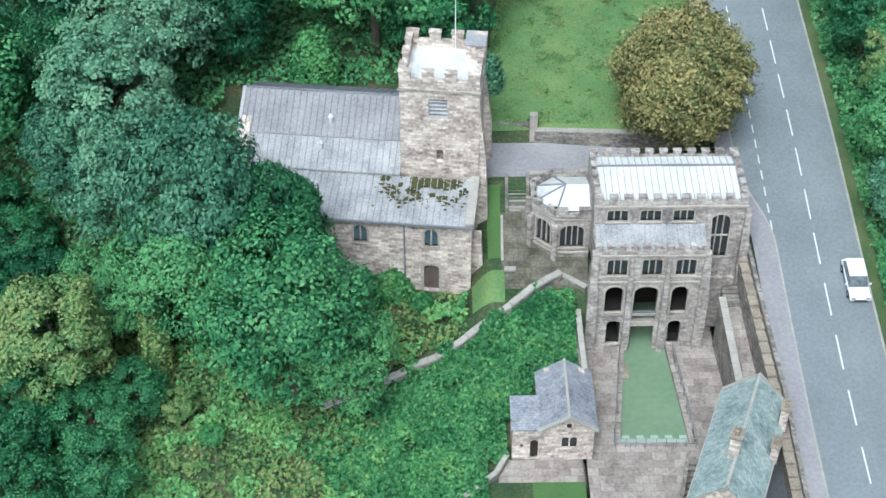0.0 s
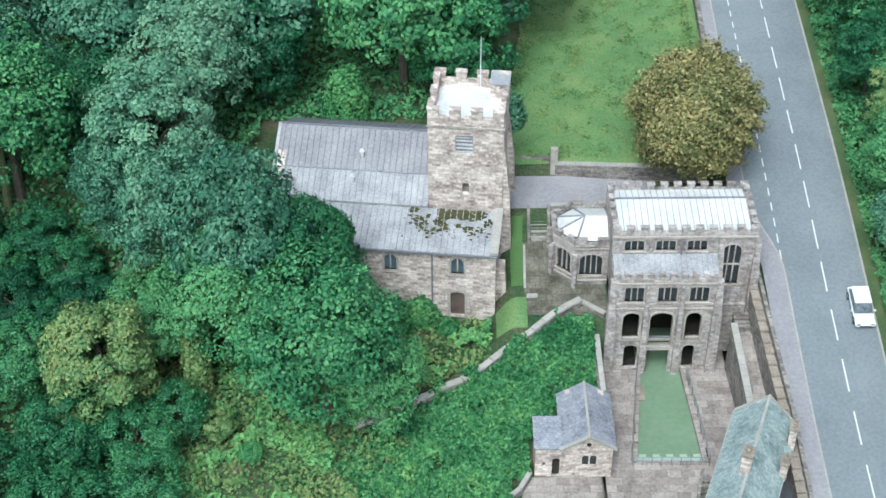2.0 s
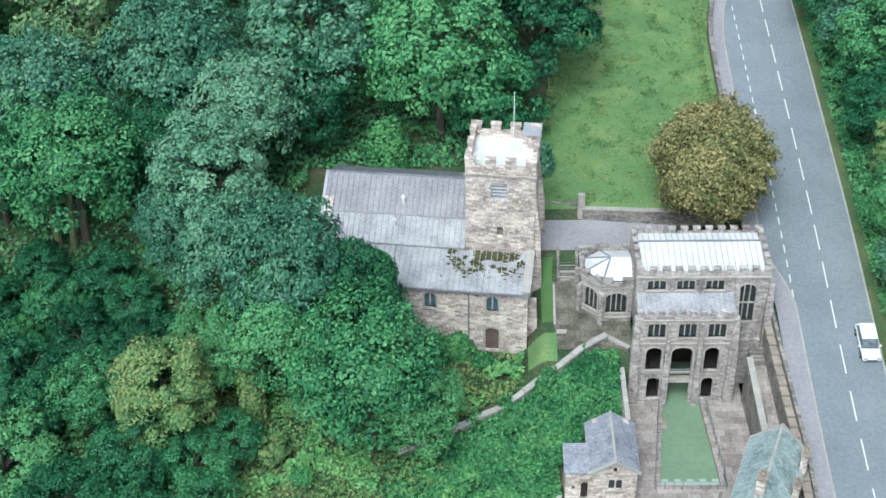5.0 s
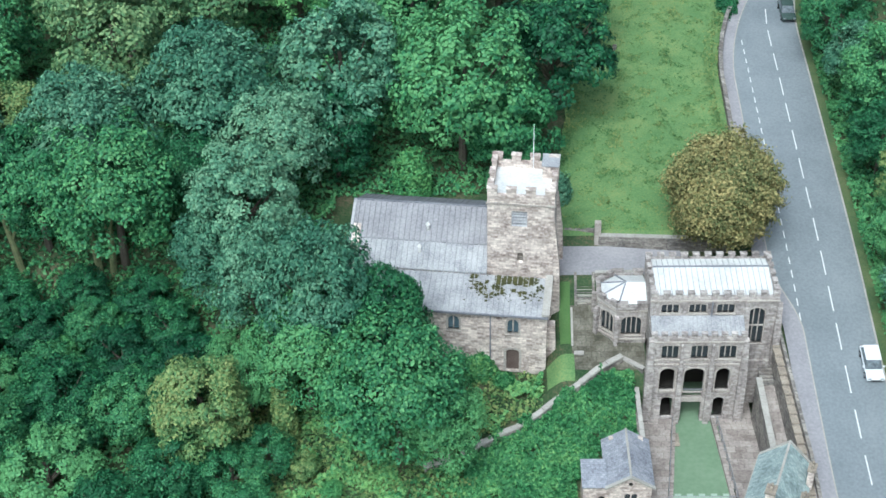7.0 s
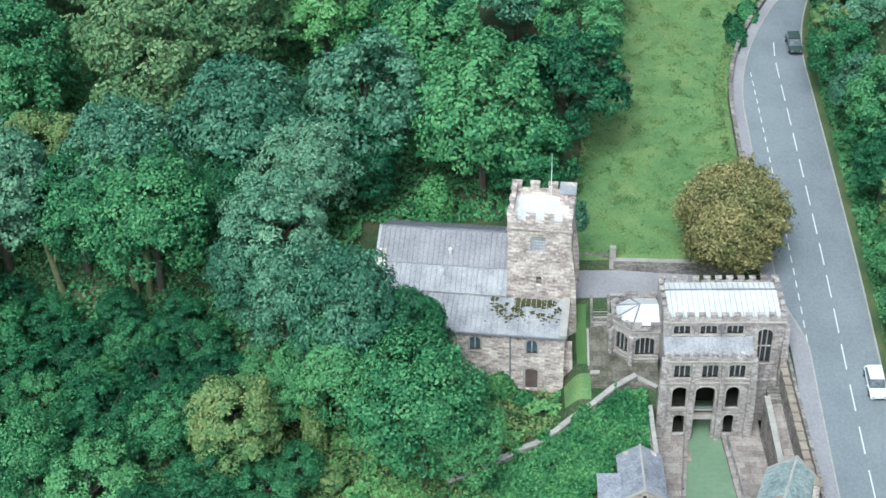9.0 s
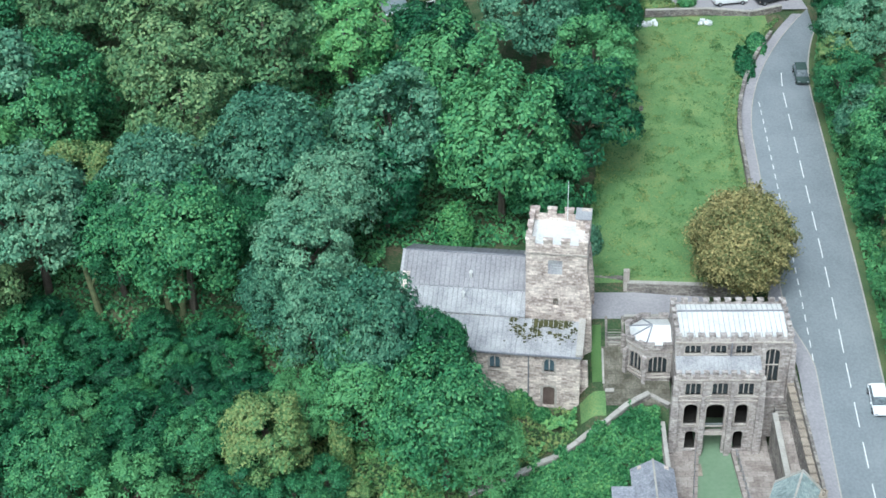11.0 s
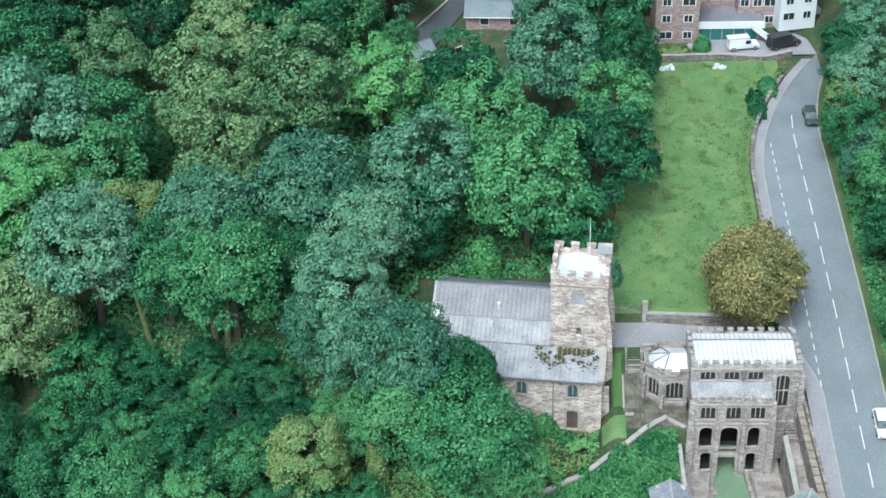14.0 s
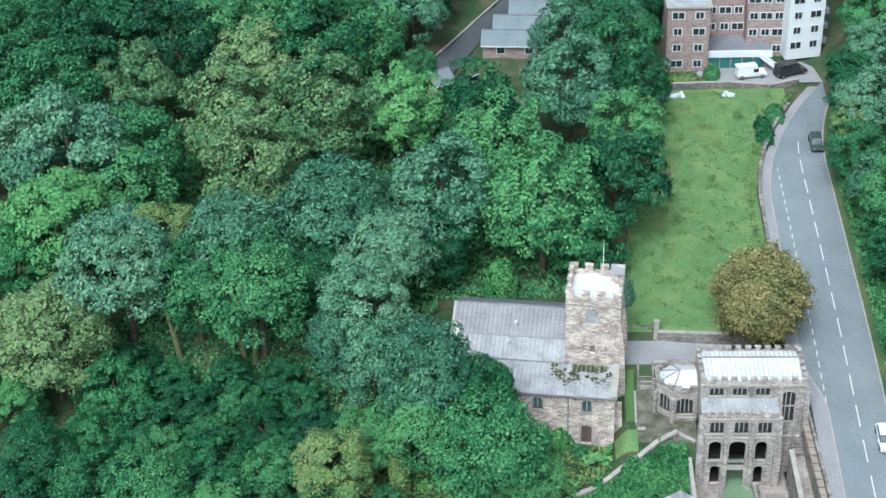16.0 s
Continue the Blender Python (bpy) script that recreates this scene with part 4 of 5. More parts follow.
# ---- custodian's lodge by the road ----
LG = pose(10.07, -0.78, 0.83, 0, 0, -21) @ Matrix.Scale(1.055, 4)
lo = thing("lodge", "stone lodge with a mossy green slate roof and chimneys", "lodge", LG)
part("body", hull([(-2.3, -10.6, -1.2), (2.3, -10.6, -1.2), (2.3, -.3, -1.2), (-2.3, -.3, -1.2), (-2.3, -10.6, 4.8), (2.3, -10.6, 4.8), (2.3, -.3, 4.8), (-2.3, -.3, 4.8), (0, -10.6, 7.0), (0, -.3, 7.0)],
                  [(0, 3, 2, 1), (0, 1, 5, 8, 4), (2, 3, 7, 9, 6), (1, 2, 6, 5), (3, 0, 4, 7), (4, 8, 9, 7), (5, 6, 9, 8)]), M_RUBBLE, lo)
for s in (-1, 1):
    q = [(s * 2.45, -11, 5.0), (s * 2.45, 0, 5.0), (0, 0, 7.35), (0, -11, 7.35)]
    part("roof_slope", slab(q if s > 0 else q[::-1], 0.12), M_GREENSLATE, lo)
    part("gutter", box(s * 2.45 - .07, s * 2.45 + .07, -11, 0, 4.86, 4.98), M_COPING, lo)
    part("verge", slab([(s * 2.455, -.12, 5.12), (s * 2.455, .12, 5.12), (0, .12, 7.5), (0, -.12, 7.5)][::s], 0.2), M_COPING, lo)
part("ridge", box(-.1, .1, -11, .05, 7.32, 7.45), M_COPING, lo)
for x, y, z, w in ((-.2, -7.7, 8.9, .36), (2.35, -2.0, 6.9, .27), (2.35, -5.2, 6.4, .27)):
    c = part("chimney", box(x - w, x + w, y - .5, y + .5, 4.8, z, bevel=.03), M_RUBBLE, lo, "stone chimney stack")
    part("chimney_cap", box(x - w - .08, x + w + .08, y - .58, y + .58, z, z + .16), M_TAN, c)
    for k in (-.22, .22):
        bm = bmesh.new()
        bmesh.ops.create_cone(bm, cap_ends=True, segments=8, radius1=.15, radius2=.12, depth=.45, matrix=Matrix.Translation((x, y + k, z + .36)))
        part("chimney_pot", bm, M_TAN, c)
sd = thing("basement_steps", "dark stone stair beside the lodge", "steps", kind="structure")
for i in range(10):
    part("step", box(4.0 + i * .12, 5.1 + i * .12, -7.6 + i * .45, -7.2 + i * .45, -.5, .1 + i * .17), M_WALL, sd)
part("side_wall", slab([(3.7, -7.8, 1.2), (4.0, -7.8, 1.2), (5.2, -3.0, 2.6), (4.9, -3.0, 2.6)], 1.6), M_WALL, sd)


# ---- vehicles ----
def car(name, m, paint, label, length=4.2, width=1.78, high=1.45, van=False, category="car"):
    c = thing(name, label, category, m)
    h, w = length / 2, width / 2
    b = 0.78 if not van else 1.0
    prof = [(-h, .35), (-h, .72), (-h + .1, b), (h - .25, b - .04), (h, .62), (h, .35)]
    bm = bmesh.new()
    ring = [[bm.verts.new((s * w * (.94 if z > .7 or z < .4 else 1), y, z)) for y, z in prof] for s in (-1, 1)]
    bm.faces.new(ring[0]); bm.faces.new(ring[1][::-1])
    for i in range(len(prof)):
        j = (i + 1) % len(prof)
        bm.faces.new((ring[0][j], ring[0][i], ring[1][i], ring[1][j]))
    bmesh.ops.bevel(bm, geom=list(bm.edges), offset=.07, segments=3, affect='EDGES')
    body = part("body", bm, paint, c)
    y0, y1 = (-h + .08, h - 1.2) if van else (-h + .25, h - 1.15)
    t0, t1 = (y0 + .1, y1 - .5) if van else (y0 + .55, y1 - .75)
    gl = prism(bmesh.new(), [(-w * .9, y0), (w * .9, y0), (w * .9, y1), (-w * .9, y1)], b - .05, high - .04,
               [(-w * .74, t0), (w * .74, t0), (w * .74, t1), (-w * .74, t1)])
    part("window_glass", gl, paint if van else M_CARGLASS, c, "" if van else "dark window glass with painted-in sky reflection")
    bm = prism(bmesh.new(), [(-w * .83, t0 - .28), (w * .83, t0 - .28), (w * .83, t1 + .1), (-w * .83, t1 + .1)], high - .1, high)
    bmesh.ops.bevel(bm, geom=list(bm.edges), offset=.05, segments=2, affect='EDGES')
    part("roof", bm, paint, c)
    if van:
        part("windscreen", hull([(-w * .82, y1 + .02, b + .05), (w * .82, y1 + .02, b + .05), (w * .7, t1 + .07, high - .12), (-w * .7, t1 + .07, high - .12)], [(0, 1, 2, 3)]), M_GLASS, c)
        part("side_glass", box(w * .8, w * .9, y1 - 1.1, y1 - .3, b + .1, high - .45), M_GLASS, c)
    for s in (-1, 1):
        for y in (-h + .75, h - .8):
            bm = bmesh.new()
            bmesh.ops.create_cone(bm, cap_ends=True, segments=16, radius1=.32, radius2=.32, depth=.2, matrix=Matrix.Translation((s * (w - .08), y, .32)) @ Matrix.Rotation(radians(90), 4, 'Y'))
            wh = part("wheel", bm, M_TYRE, c)
            bm = bmesh.new()
            bmesh.ops.create_cone(bm, cap_ends=True, segments=12, radius1=.2, radius2=.2, depth=.22, matrix=Matrix.Translation((s * (w - .08), y, .32)) @ Matrix.Rotation(radians(90), 4, 'Y'))
            part("rim", bm, M_METAL, wh)
        part("mirror", box(s * w - .02 if s > 0 else s * w - .2, s * w + .2 if s > 0 else s * w + .02, h - 1.5, h - 1.35, b, b + .15, bevel=.02), paint, c)
        part("headlight", box(s * (w - .3) - .16, s * (w - .3) + .16, h - .12, h + .01, .58, .7, bevel=.02), M_METAL, c)
        part("tail_light", box(s * (w - .2) - .1, s * (w - .2) + .1, -h - .01, -h + .1, .6, .75), M_BRICK, c)
    part("grille", box(-.5, .5, h - .06, h + .012, .42, .52), M_TYRE, c)
    return c


car("car", pose(20.0, 10.75, road_z(10.75) + .02, -9.5, 0, 180), M_CARWHITE, "white hatchback car on the asphalt road")
car("car", pose(20.4, 67.5, road_z(67.5) + .03, -4, 0, 180), M_CARGREEN, "dark green-grey car at the road's edge under trees")
car("van", pose(13.4, 87.6, 16.1, 0, 0, -80), M_RENDER, "white delivery van parked on the forecourt", 4.9, 1.9, 2.1, True, "van")
car("van", pose(19.6, 88.2, 16.1, 0, 0, -66), M_CARDARK, "black people carrier parked below the white block", 5.2, 2.0, 2.1, True, "van")

# ---- flats and bungalows beyond the meadow ----
tagged(sheet("forecourt", lines([(4, 30, 26)]), lines([(85.4, 118, 30)]), lambda x, y: 16.08, M_PAVE), "pale tarmac forecourt of the flats", "forecourt", kind="structure")
wall_run("forecourt_wall", [(1.0, 84.6, 15.3), (10, 84.9, 15.3), (16, 84.0, 15.2), (20.5, 85.6, 15.3)], 0.4, 1.3, M_WALL, "dark stone wall below the flats' forecourt")


def block(name, x0, x1, y0, y1, z0, z1, mat, label, cols, rows, wide=1.5, turn=0):
    """A block of flats: walls, flat roof with a pale edge, and windows in rows on its south and east sides."""
    b = thing(name, label, "apartment block", pose(x0, y0, 0, 0, 0, turn))
    L, D = x1 - x0, y1 - y0
    part("wall", box(0, L, 0, D, z0 - 1, z1), mat, b)
    part("roof", box(-.25, L + .25, -.25, D + .25, z1, z1 + .3), M_COPING, b)
    part("roof_felt", box(.3, L - .3, .3, D - .3, z1 + .3, z1 + .34), M_LEAD, b)
    storey = (z1 - z0) / rows
    for r in range(rows):
        for k in range(cols):
            cx, cz = L * (k + .5) / cols, z0 + storey * (r + .55)
            ww = wide * (1.25 if (k + r) % 3 == 0 else .85)
            w = new("window"); w.parent = b
            part("frame", box(cx - ww / 2 - .1, cx + ww / 2 + .1, -.06, .05, cz - .65, cz + .65), M_RENDER, w)
            for s in (-1, 1):
                part("pane", box(cx + s * ww / 4 - ww / 4 + .05, cx + s * ww / 4 + ww / 4 - .05, -.085, -.062, cz - .52, cz + .52), M_GLASS, w)
        for k in range(max(2, int(D / 4))):
            cy, cz = D * (k + .5) / max(2, int(D / 4)), z0 + storey * (r + .55)
            w = new("window"); w.parent = b
            part("frame", box(L - .05, L + .06, cy - .75, cy + .75, cz - .65, cz + .65), M_RENDER, w)
            part("pane", box(L + .062, L + .085, cy - .6, cy + .6, cz - .52, cz + .52), M_GLASS, w)
    return b


block("apartment_block", 0.2, 6.8, 89.6, 101, 16, 27, M_BRICK, "low brown-brick wing of flats with white windows", 2, 4)
block("apartment_block", 6.9, 13.2, 97.0, 107, 16, 33, M_BRICK, "tall brown-brick block of flats with white windows", 3, 6)
block("apartment_block", 13.3, 19.2, 94.6, 107, 16, 33, M_BRICK, "tall brown-brick block of flats with white windows", 3, 6)
wb = block("apartment_block", 19.4, 25.2, 92.2, 106, 17.6, 33, M_RENDER, "white rendered end block of flats with dark balconies", 2, 6, 1.4, 12)
for r in range(6):
    part("balcony", box(5.6, 7.0, 1.0, 8.0, 18.3 + r * 2.55, 19.2 + r * 2.55), M_LEAD_DARK, wb)
gr = thing("garage_row", "row of garages with teal doors under a white parapet terrace", "garage")
part("wall", box(6.9, 16.4, 90.8, 96.9, 15.5, 18.5), M_BRICK, gr)
part("terrace_edge", box(6.7, 17.0, 90.5, 90.79, 18.0, 19.1), M_RENDER, gr)
part("terrace_floor", box(6.9, 17.0, 90.8, 96.9, 18.5, 18.6), M_LEAD_DARK, gr)
for i in range(5):
    part("garage_door", box(7.2 + i * 1.75, 8.75 + i * 1.75, 90.7, 90.79, 16.1, 17.95), M_GREENDOOR, gr)
part("outside_stair", slab([(15.0, 90.0, 18.9), (15.0, 91.2, 18.9), (18.6, 89.6, 16.6), (18.6, 88.4, 16.6)][::-1], .8), M_RENDER, gr)


def bungalow(m, label, L=9.0, D=5.0):
    b = thing("bungalow", label, "bungalow", m, group="row of bungalows")
    part("wall", box(0, L, 0, D, -1.5, 2.5), M_BRICK, b)
    for s in (0, 1):
        y0, y1 = (-.4, D / 2) if s == 0 else (D + .4, D / 2)
        q = [(-.3, y0, 2.4), (L + .3, y0, 2.4), (L + .3, y1, 4.0), (-.3, y1, 4.0)]
        part("roof_slope", slab(q if s == 0 else q[::-1], .12), M_GREYTILE, b)
    part("ridge", box(-.3, L + .3, D / 2 - .1, D / 2 + .1, 3.98, 4.1), M_LEAD_DARK, b)
    for x in (2.2, 6.8):
        w = new("window"); w.parent = b
        part("frame", box(x, x + 1.5, -.05, .05, .9, 2.1), M_RENDER, w)
        part("pane", box(x + .12, x + 1.38, -.08, -.052, 1.0, 2.0), M_GLASS, w)
    part("gutter", box(-.3, L + .3, -.5, -.38, 2.25, 2.4), M_RENDER, b)


for x, y, z in [(-28.9, 95.4, 16.0), (-27.1, 100.6, 16.2), (-24.5, 106.0, 16.4), (-22.5, 111.6, 16.7)]:
    bungalow(pose(x, y, z, 0, 0, -3), "red-brick bungalow with a blue-grey tiled roof")
bungalow(pose(-36.0, 82.6, 15.2, 0, 0, 35), "small red-brick outhouse with a blue-grey tiled roof", 3.4, 3.6)
lane_l = lambda y: -38.2 + 0.51 * (y - 91.6)
lane_r = lambda y: max(-35.3 + 0.36 * (y - 84.6), lane_l(y) + 3.6)
strip("lane", lane_l, lane_r, lambda y: ground_z(lane_l(y) + 2, y) + .35, 80, 150, M_TAR, "narrow dark lane behind the wood", 40)
wall_run("lane_kerb", [(lane_l(v) - .2, float(v), ground_z(lane_l(v) + 2, v) + .2) for v in range(86, 142, 8)], .25, .45, M_WALL, "low pale kerb wall along the dark lane")
for x, y in ((-8.4, 60.5), (-2.6, 60.8)):
    hs = box(-.25, .25, -.1, .1, 0, .9, bevel=.03)
    ob = finish(hs, "headstone", M_WALL, loc=pose(x + 1.2, y, ground_z(x + 1.2, y), 4, 0, 15))
    tagged(ob, "small weathered grey headstone in the grass", "headstone")


for x, y in ((1.0, 82.4), (9.2, 81.6)):
    rg = np.random.default_rng(int(10 * y))
    bm = bmesh.new()
    for k in range(9):
        m = pose(x + rg.normal() * .8, y + rg.normal() * .4, ground_z(x, y) + .2 + .3 * rg.random(), *(rg.random(3) * 50))
        bmesh.ops.create_cube(bm, size=1, matrix=m @ Matrix.Diagonal((.4 + .6 * rg.random(), .3 + .4 * rg.random(), .2 + .3 * rg.random(), 1)))
    tagged(finish(bm, "rubble_heap", M_RENDER), "small heap of pale rubble in the grass", "rubble")


# ---- foliage ----
def leaf_mesh(name, centres, normals, size, mat, seed):
    """Many small folded leaf sprays, each a pair of triangles turned about its normal."""
    rng = np.random.default_rng(seed)
    n = len(centres)
    N = normals / np.maximum(1e-6, np.linalg.norm(normals, axis=1))[:, None]
    R = rng.normal(size=(n, 3))
    U = np.cross(N, R)
    U /= np.maximum(1e-6, np.linalg.norm(U, axis=1))[:, None]
    V = np.cross(N, U)
    s = size * (0.6 + 0.8 * rng.random((n, 1)))
    v = np.stack([centres - U * s, centres - V * s * .62 + N * s * .12, centres + U * s - N * s * .25, centres + V * s * .62 + N * s * .12], 1).reshape(-1, 3)
    me = bpy.data.meshes.new(name)
    me.vertices.add(4 * n)
    me.vertices.foreach_set("co", v.ravel())
    me.loops.add(4 * n)
    me.loops.foreach_set("vertex_index", np.arange(4 * n))
    me.polygons.add(n)
    me.polygons.foreach_set("loop_start", np.arange(0, 4 * n, 4))
    me.update(calc_edges=True)
    me.materials.append(mat)
    return me


def crown_points(rng, n, rx, rz, puffs):
    """Sprays over the upper skins of many flattened clumps set about an uneven dome, with dark gaps under and between them."""
    lobes = rng.normal(size=(7, 3))
    lobes /= np.linalg.norm(lobes, axis=1)[:, None]
    pc, pr = [], []
    while len(pc) < puffs:
        d = rng.normal(size=3)
        d /= np.linalg.norm(d)
        if d[2] < -0.6:
            continue
        bulge = max(float(x) for x in lobes @ d)
        k = (0.60 + 0.30 * rng.random() ** 0.6) * (0.84 + 0.20 * bulge ** 3)
        if rng.random() < .15:
            k *= .6
        pc.append(d * np.array([rx, rx, rz]) * k)
        pr.append(rx * (0.11 + 0.13 * rng.random() ** 1.5))
    pc, pr = np.array(pc), np.array(pr)
    i = rng.choice(puffs, n, p=pr ** 2 / (pr ** 2).sum())
    d = rng.normal(size=(n, 3))
    d[:, 2] = np.abs(d[:, 2]) * np.where(rng.random(n) < .86, 1, -.5)
    out = pc[i] / np.array([rx, rx, rz])
    d += out * .7
    d /= np.linalg.norm(d, axis=1)[:, None]
    ragged = 1 + .16 * np.sin(d[:, 0] * 8 + 3 * i) * np.cos(d[:, 1] * 9 + 2 * i)
    c = pc[i] + d * (pr[i] * (0.72 + 0.4 * rng.random(n)) * ragged)[:, None] * np.array([1.1, 1.1, .78])
    c[:, 2] -= .22 * pr[i] * (d[:, 0] ** 2 + d[:, 1] ** 2)
    nrm = d * .9 + out * .35 + rng.normal(size=(n, 3)) * .38 + np.array([0, 0, .25])
    return c, nrm


def limb(bm, a, b, r0, r1, seg=7):
    d = Vector(b) - Vector(a)
    bmesh.ops.create_cone(bm, cap_ends=True, segments=seg, radius1=r0, radius2=r1, depth=d.length,
                          matrix=Matrix.Translation((Vector(a) + Vector(b)) / 2) @ d.to_track_quat('Z', 'Y').to_matrix().to_4x4())


def tree(label, rx, rz, height, mat, seed, n=8000, puffs=34, size=.24):
    """A tree of the given height, its foot at the origin, standing far below until it is copied into place."""
    rng = np.random.default_rng(seed)
    t = thing("tree", label, "tree", group="trees of the wood")
    bm = bmesh.new()
    zc = height - rz
    limb(bm, (0, 0, -1.5), (.2, .1, zc * .55), .42, .32)
    limb(bm, (.2, .1, zc * .52), (0, .3, zc + rz * .2), .32, .16)
    for k in range(7):
        a = k * 2 * math.pi / 7 + rng.random()
        limb(bm, (.15, .1, zc * (.5 + .05 * k)), (math.cos(a) * rx * .62, math.sin(a) * rx * .62, zc + rz * (.1 + .3 * rng.random())), .17, .05, 5)
    part("trunk", bm, M_BARK, t)
    c, nrm = crown_points(rng, n, rx, rz, puffs)
    c[:, 2] += zc
    ob = new("crown", leaf_mesh("crown", c, nrm, size, mat, seed + 1))
    ob.parent = t
    return t


KINDS = [("dark green broadleaf tree with a dense domed crown", 6.5, 7.4, 16, M_LEAF, 11, 120),
         ("deep green broadleaf tree with a lumpy crown, leaves darkened as in shade", 5.8, 7.1, 15, M_LEAF_DEEP_SHADE, 12, 105),
         ("grey-green broadleaf tree with an open crown", 6.1, 7.4, 16, M_LEAF_C, 13, 110),
         ("tall dark green tree with clumped foliage", 6.8, 8.1, 17.5, M_LEAF, 14, 130),
         ("broadleaf tree turning yellow-green at its crown", 5.6, 6.6, 14.5, M_LEAF_B, 15, 100),
         ("olive-green broadleaf tree with a heavy layered crown", 6.4, 7.4, 16, M_LEAF_OLIVE, 16, 120),
         ("bright green broadleaf tree with a fresh leafy crown", 5.8, 6.8, 15, M_LEAF_BRIGHT, 17, 105)]
protos = []
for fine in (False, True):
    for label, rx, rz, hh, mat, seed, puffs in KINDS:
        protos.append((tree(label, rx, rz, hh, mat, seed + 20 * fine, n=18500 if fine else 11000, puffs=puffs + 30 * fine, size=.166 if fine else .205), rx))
NEAR = len(KINDS)
KINDS = KINDS * 2
used = set()
planted = []


def plant(k, x, y, s=1.0, tall=1.0, turn=None):
    ob, rx = protos[k]
    m = pose(x, y, ground_z(x, y) - .2, 0, 0, random.uniform(0, 360) if turn is None else turn)
    if k in used:
        t = copy_thing(ob, m)
    else:
        used.add(k)
        t = ob
        t.matrix_basis = m
    t.scale = (s, s, s * tall)
    planted.append((x, y, rx * s))
    return t


# the great crowns of the far wood
for k, x, y, s in [(5, -79.7, 71.4, 1.08), (2, -84.5, 49.5, 1.5), (1, -76.4, 82.3, 1.3), (1, -87.5, 84.7, 1.33), (3, -98.2, 81.3, 1.14), (5, -62.5, 76.3, 1.14), (5, -64.2, 60.7, 1.27),
                   (5, -59.3, 48.7, 1.21), (5, -50.6, 61.7, 1.32), (6, -39.7, 64.7, 1.15), (1, -53.4, 80.8, 1.45), (0, -47.5, 85.7, 1.1)]:
    plant(k, x, y, s)
# along the meadow and behind the church
for k, x, y, s in [(0, -28.6, 71.4, .88), (0, -25.8, 53.0, 1.19), (2, -15.4, 70.1, 1.19), (0, -8.7, 81.7, 1.13), (0, -5.2, 73.6, .81), (1, -9.6, 46.8, 1.2), (0, -7.6, 60.9, .93),
                   (0, -19.8, 39.5, 1.3), (2, -33.0, 42.6, 1.27), (1, -33.5, 38.0, .85), (1, -14.4, 38.0, .9)]:
    plant(k, x, y, s)
# round the hollow west of the church
for k, x, y, s in [(2, -45.8, 37.2, 1.33), (2, -39.1, 31.6, 1.07), (6, -82.4, 35.9, 1.36), (6, -88.7, 32.1, 1.04), (2, -72.4, 27.4, 1.35), (4, -69.0, 36.4, 1.0), (2, -58.3, 31.8, 1.24),
                   (0, -55.4, 25.6, 1.19), (0, -63.5, 27.1, 1.04), (5, -81.0, 20.6, 1.18), (6, -85.8, 16.7, .75), (2, -42.2, 25.1, 1.09), (2, -45.0, 21.9, .86), (0, -47.9, 31.3, .78)]:
    plant(k + NEAR, x, y, s)
# before the church
for k, x, y, s, tall in [(2, -32.6, 12.6, 1.05, 1.32), (1, -27.0, 11.4, .8, 1.5), (2, -39.5, 16.0, .95, 1.2), (0, -34.6, 9.9, .97, 1), (0, -25.9, 3.9, 1.14, 1), (0, -22.2, 3.0, .7, 1.05), (4, -44.1, 3.5, .94, 1), (0, -40.8, 9.7, .62, 1.1),
                         (3, -79.6, 5.5, .8, 1), (0, -71.9, .8, .83, 1), (1, -81.0, -.2, .82, 1), (0, -65.2, .5, .87, 1)]:
    plant(k + NEAR, x, y, s, tall)
# low growth filling the hollow and the slope below
for k, x, y, s in [(1, -73.3, 17.9, .85), (1, -58.9, 7.6, .75), (1, -54.0, 14.0, .6), (0, -57.4, 17.3, .5), (1, -63.2, 17.0, .62), (1, -49.5, 17.5, .55), (0, -52.0, 6.5, .62),
                   (1, -68.0, 13.5, .72), (0, -61.0, 12.0, .55), (1, -66.5, 20.5, .55), (1, -59.0, 21.5, .5), (1, -52.5, 20.5, .55), (1, -71.5, 22.0, .6), (1, -74.5, 10.5, .75), (1, -46.5, 12.0, .65)]:
    plant(k, x, y, s, .82)
for k, x, y, s in [(1, -56.0, 10.5, .5), (6, -55.2, 18.6, .36), (0, -65.8, 9.0, .6), (1, -62.0, 5.5, .62), (0, -47.6, 8.0, .5), (1, -69.5, 7.0, .65), (0, -57.5, 3.0, .6), (6, -60.5, 15.5, .4), (1, -51.0, 11.0, .5)]:
    plant(k, x, y, s, .85)
for k, x, y, s in [(0, -47.3, -1.1, .66), (0, -41.2, -.4, .55), (0, -40.2, -4.9, .55), (0, -46.0, -7.8, .66), (0, -38.2, 2.4, .46), (4, -35.1, 1.8, .31), (6, -32.1, -.4, .2), (1, -42.2, -10.5, .53), (0, -52.5, -6, .75), (0, -58, -1.5, .8)]:
    plant(k, x, y, s, .8)
# bare trunks of the wood, set in the hollow without crowns
for x, y, lean, top in [(-57.8, 24.6, -.6, 9.5), (-56.6, 24.9, .7, 9.0), (-66.0, 24.8, -1.2, 9.0)]:
    z = ground_z(x, y)
    bare_stem = thing("dead_tree", "bare mossy tree trunk rising from the undergrowth", "tree")
    bm = bmesh.new()
    limb(bm, (x, y, z - .5), (x + lean, y + .4, z + top), .42, .24, 8)
    limb(bm, (x + lean * .5, y + .2, z + top * .5), (x - lean * 1.4, y + .9, z + top), .2, .09, 6)
    part("stem", bm, M_MOSSBARK, bare_stem)
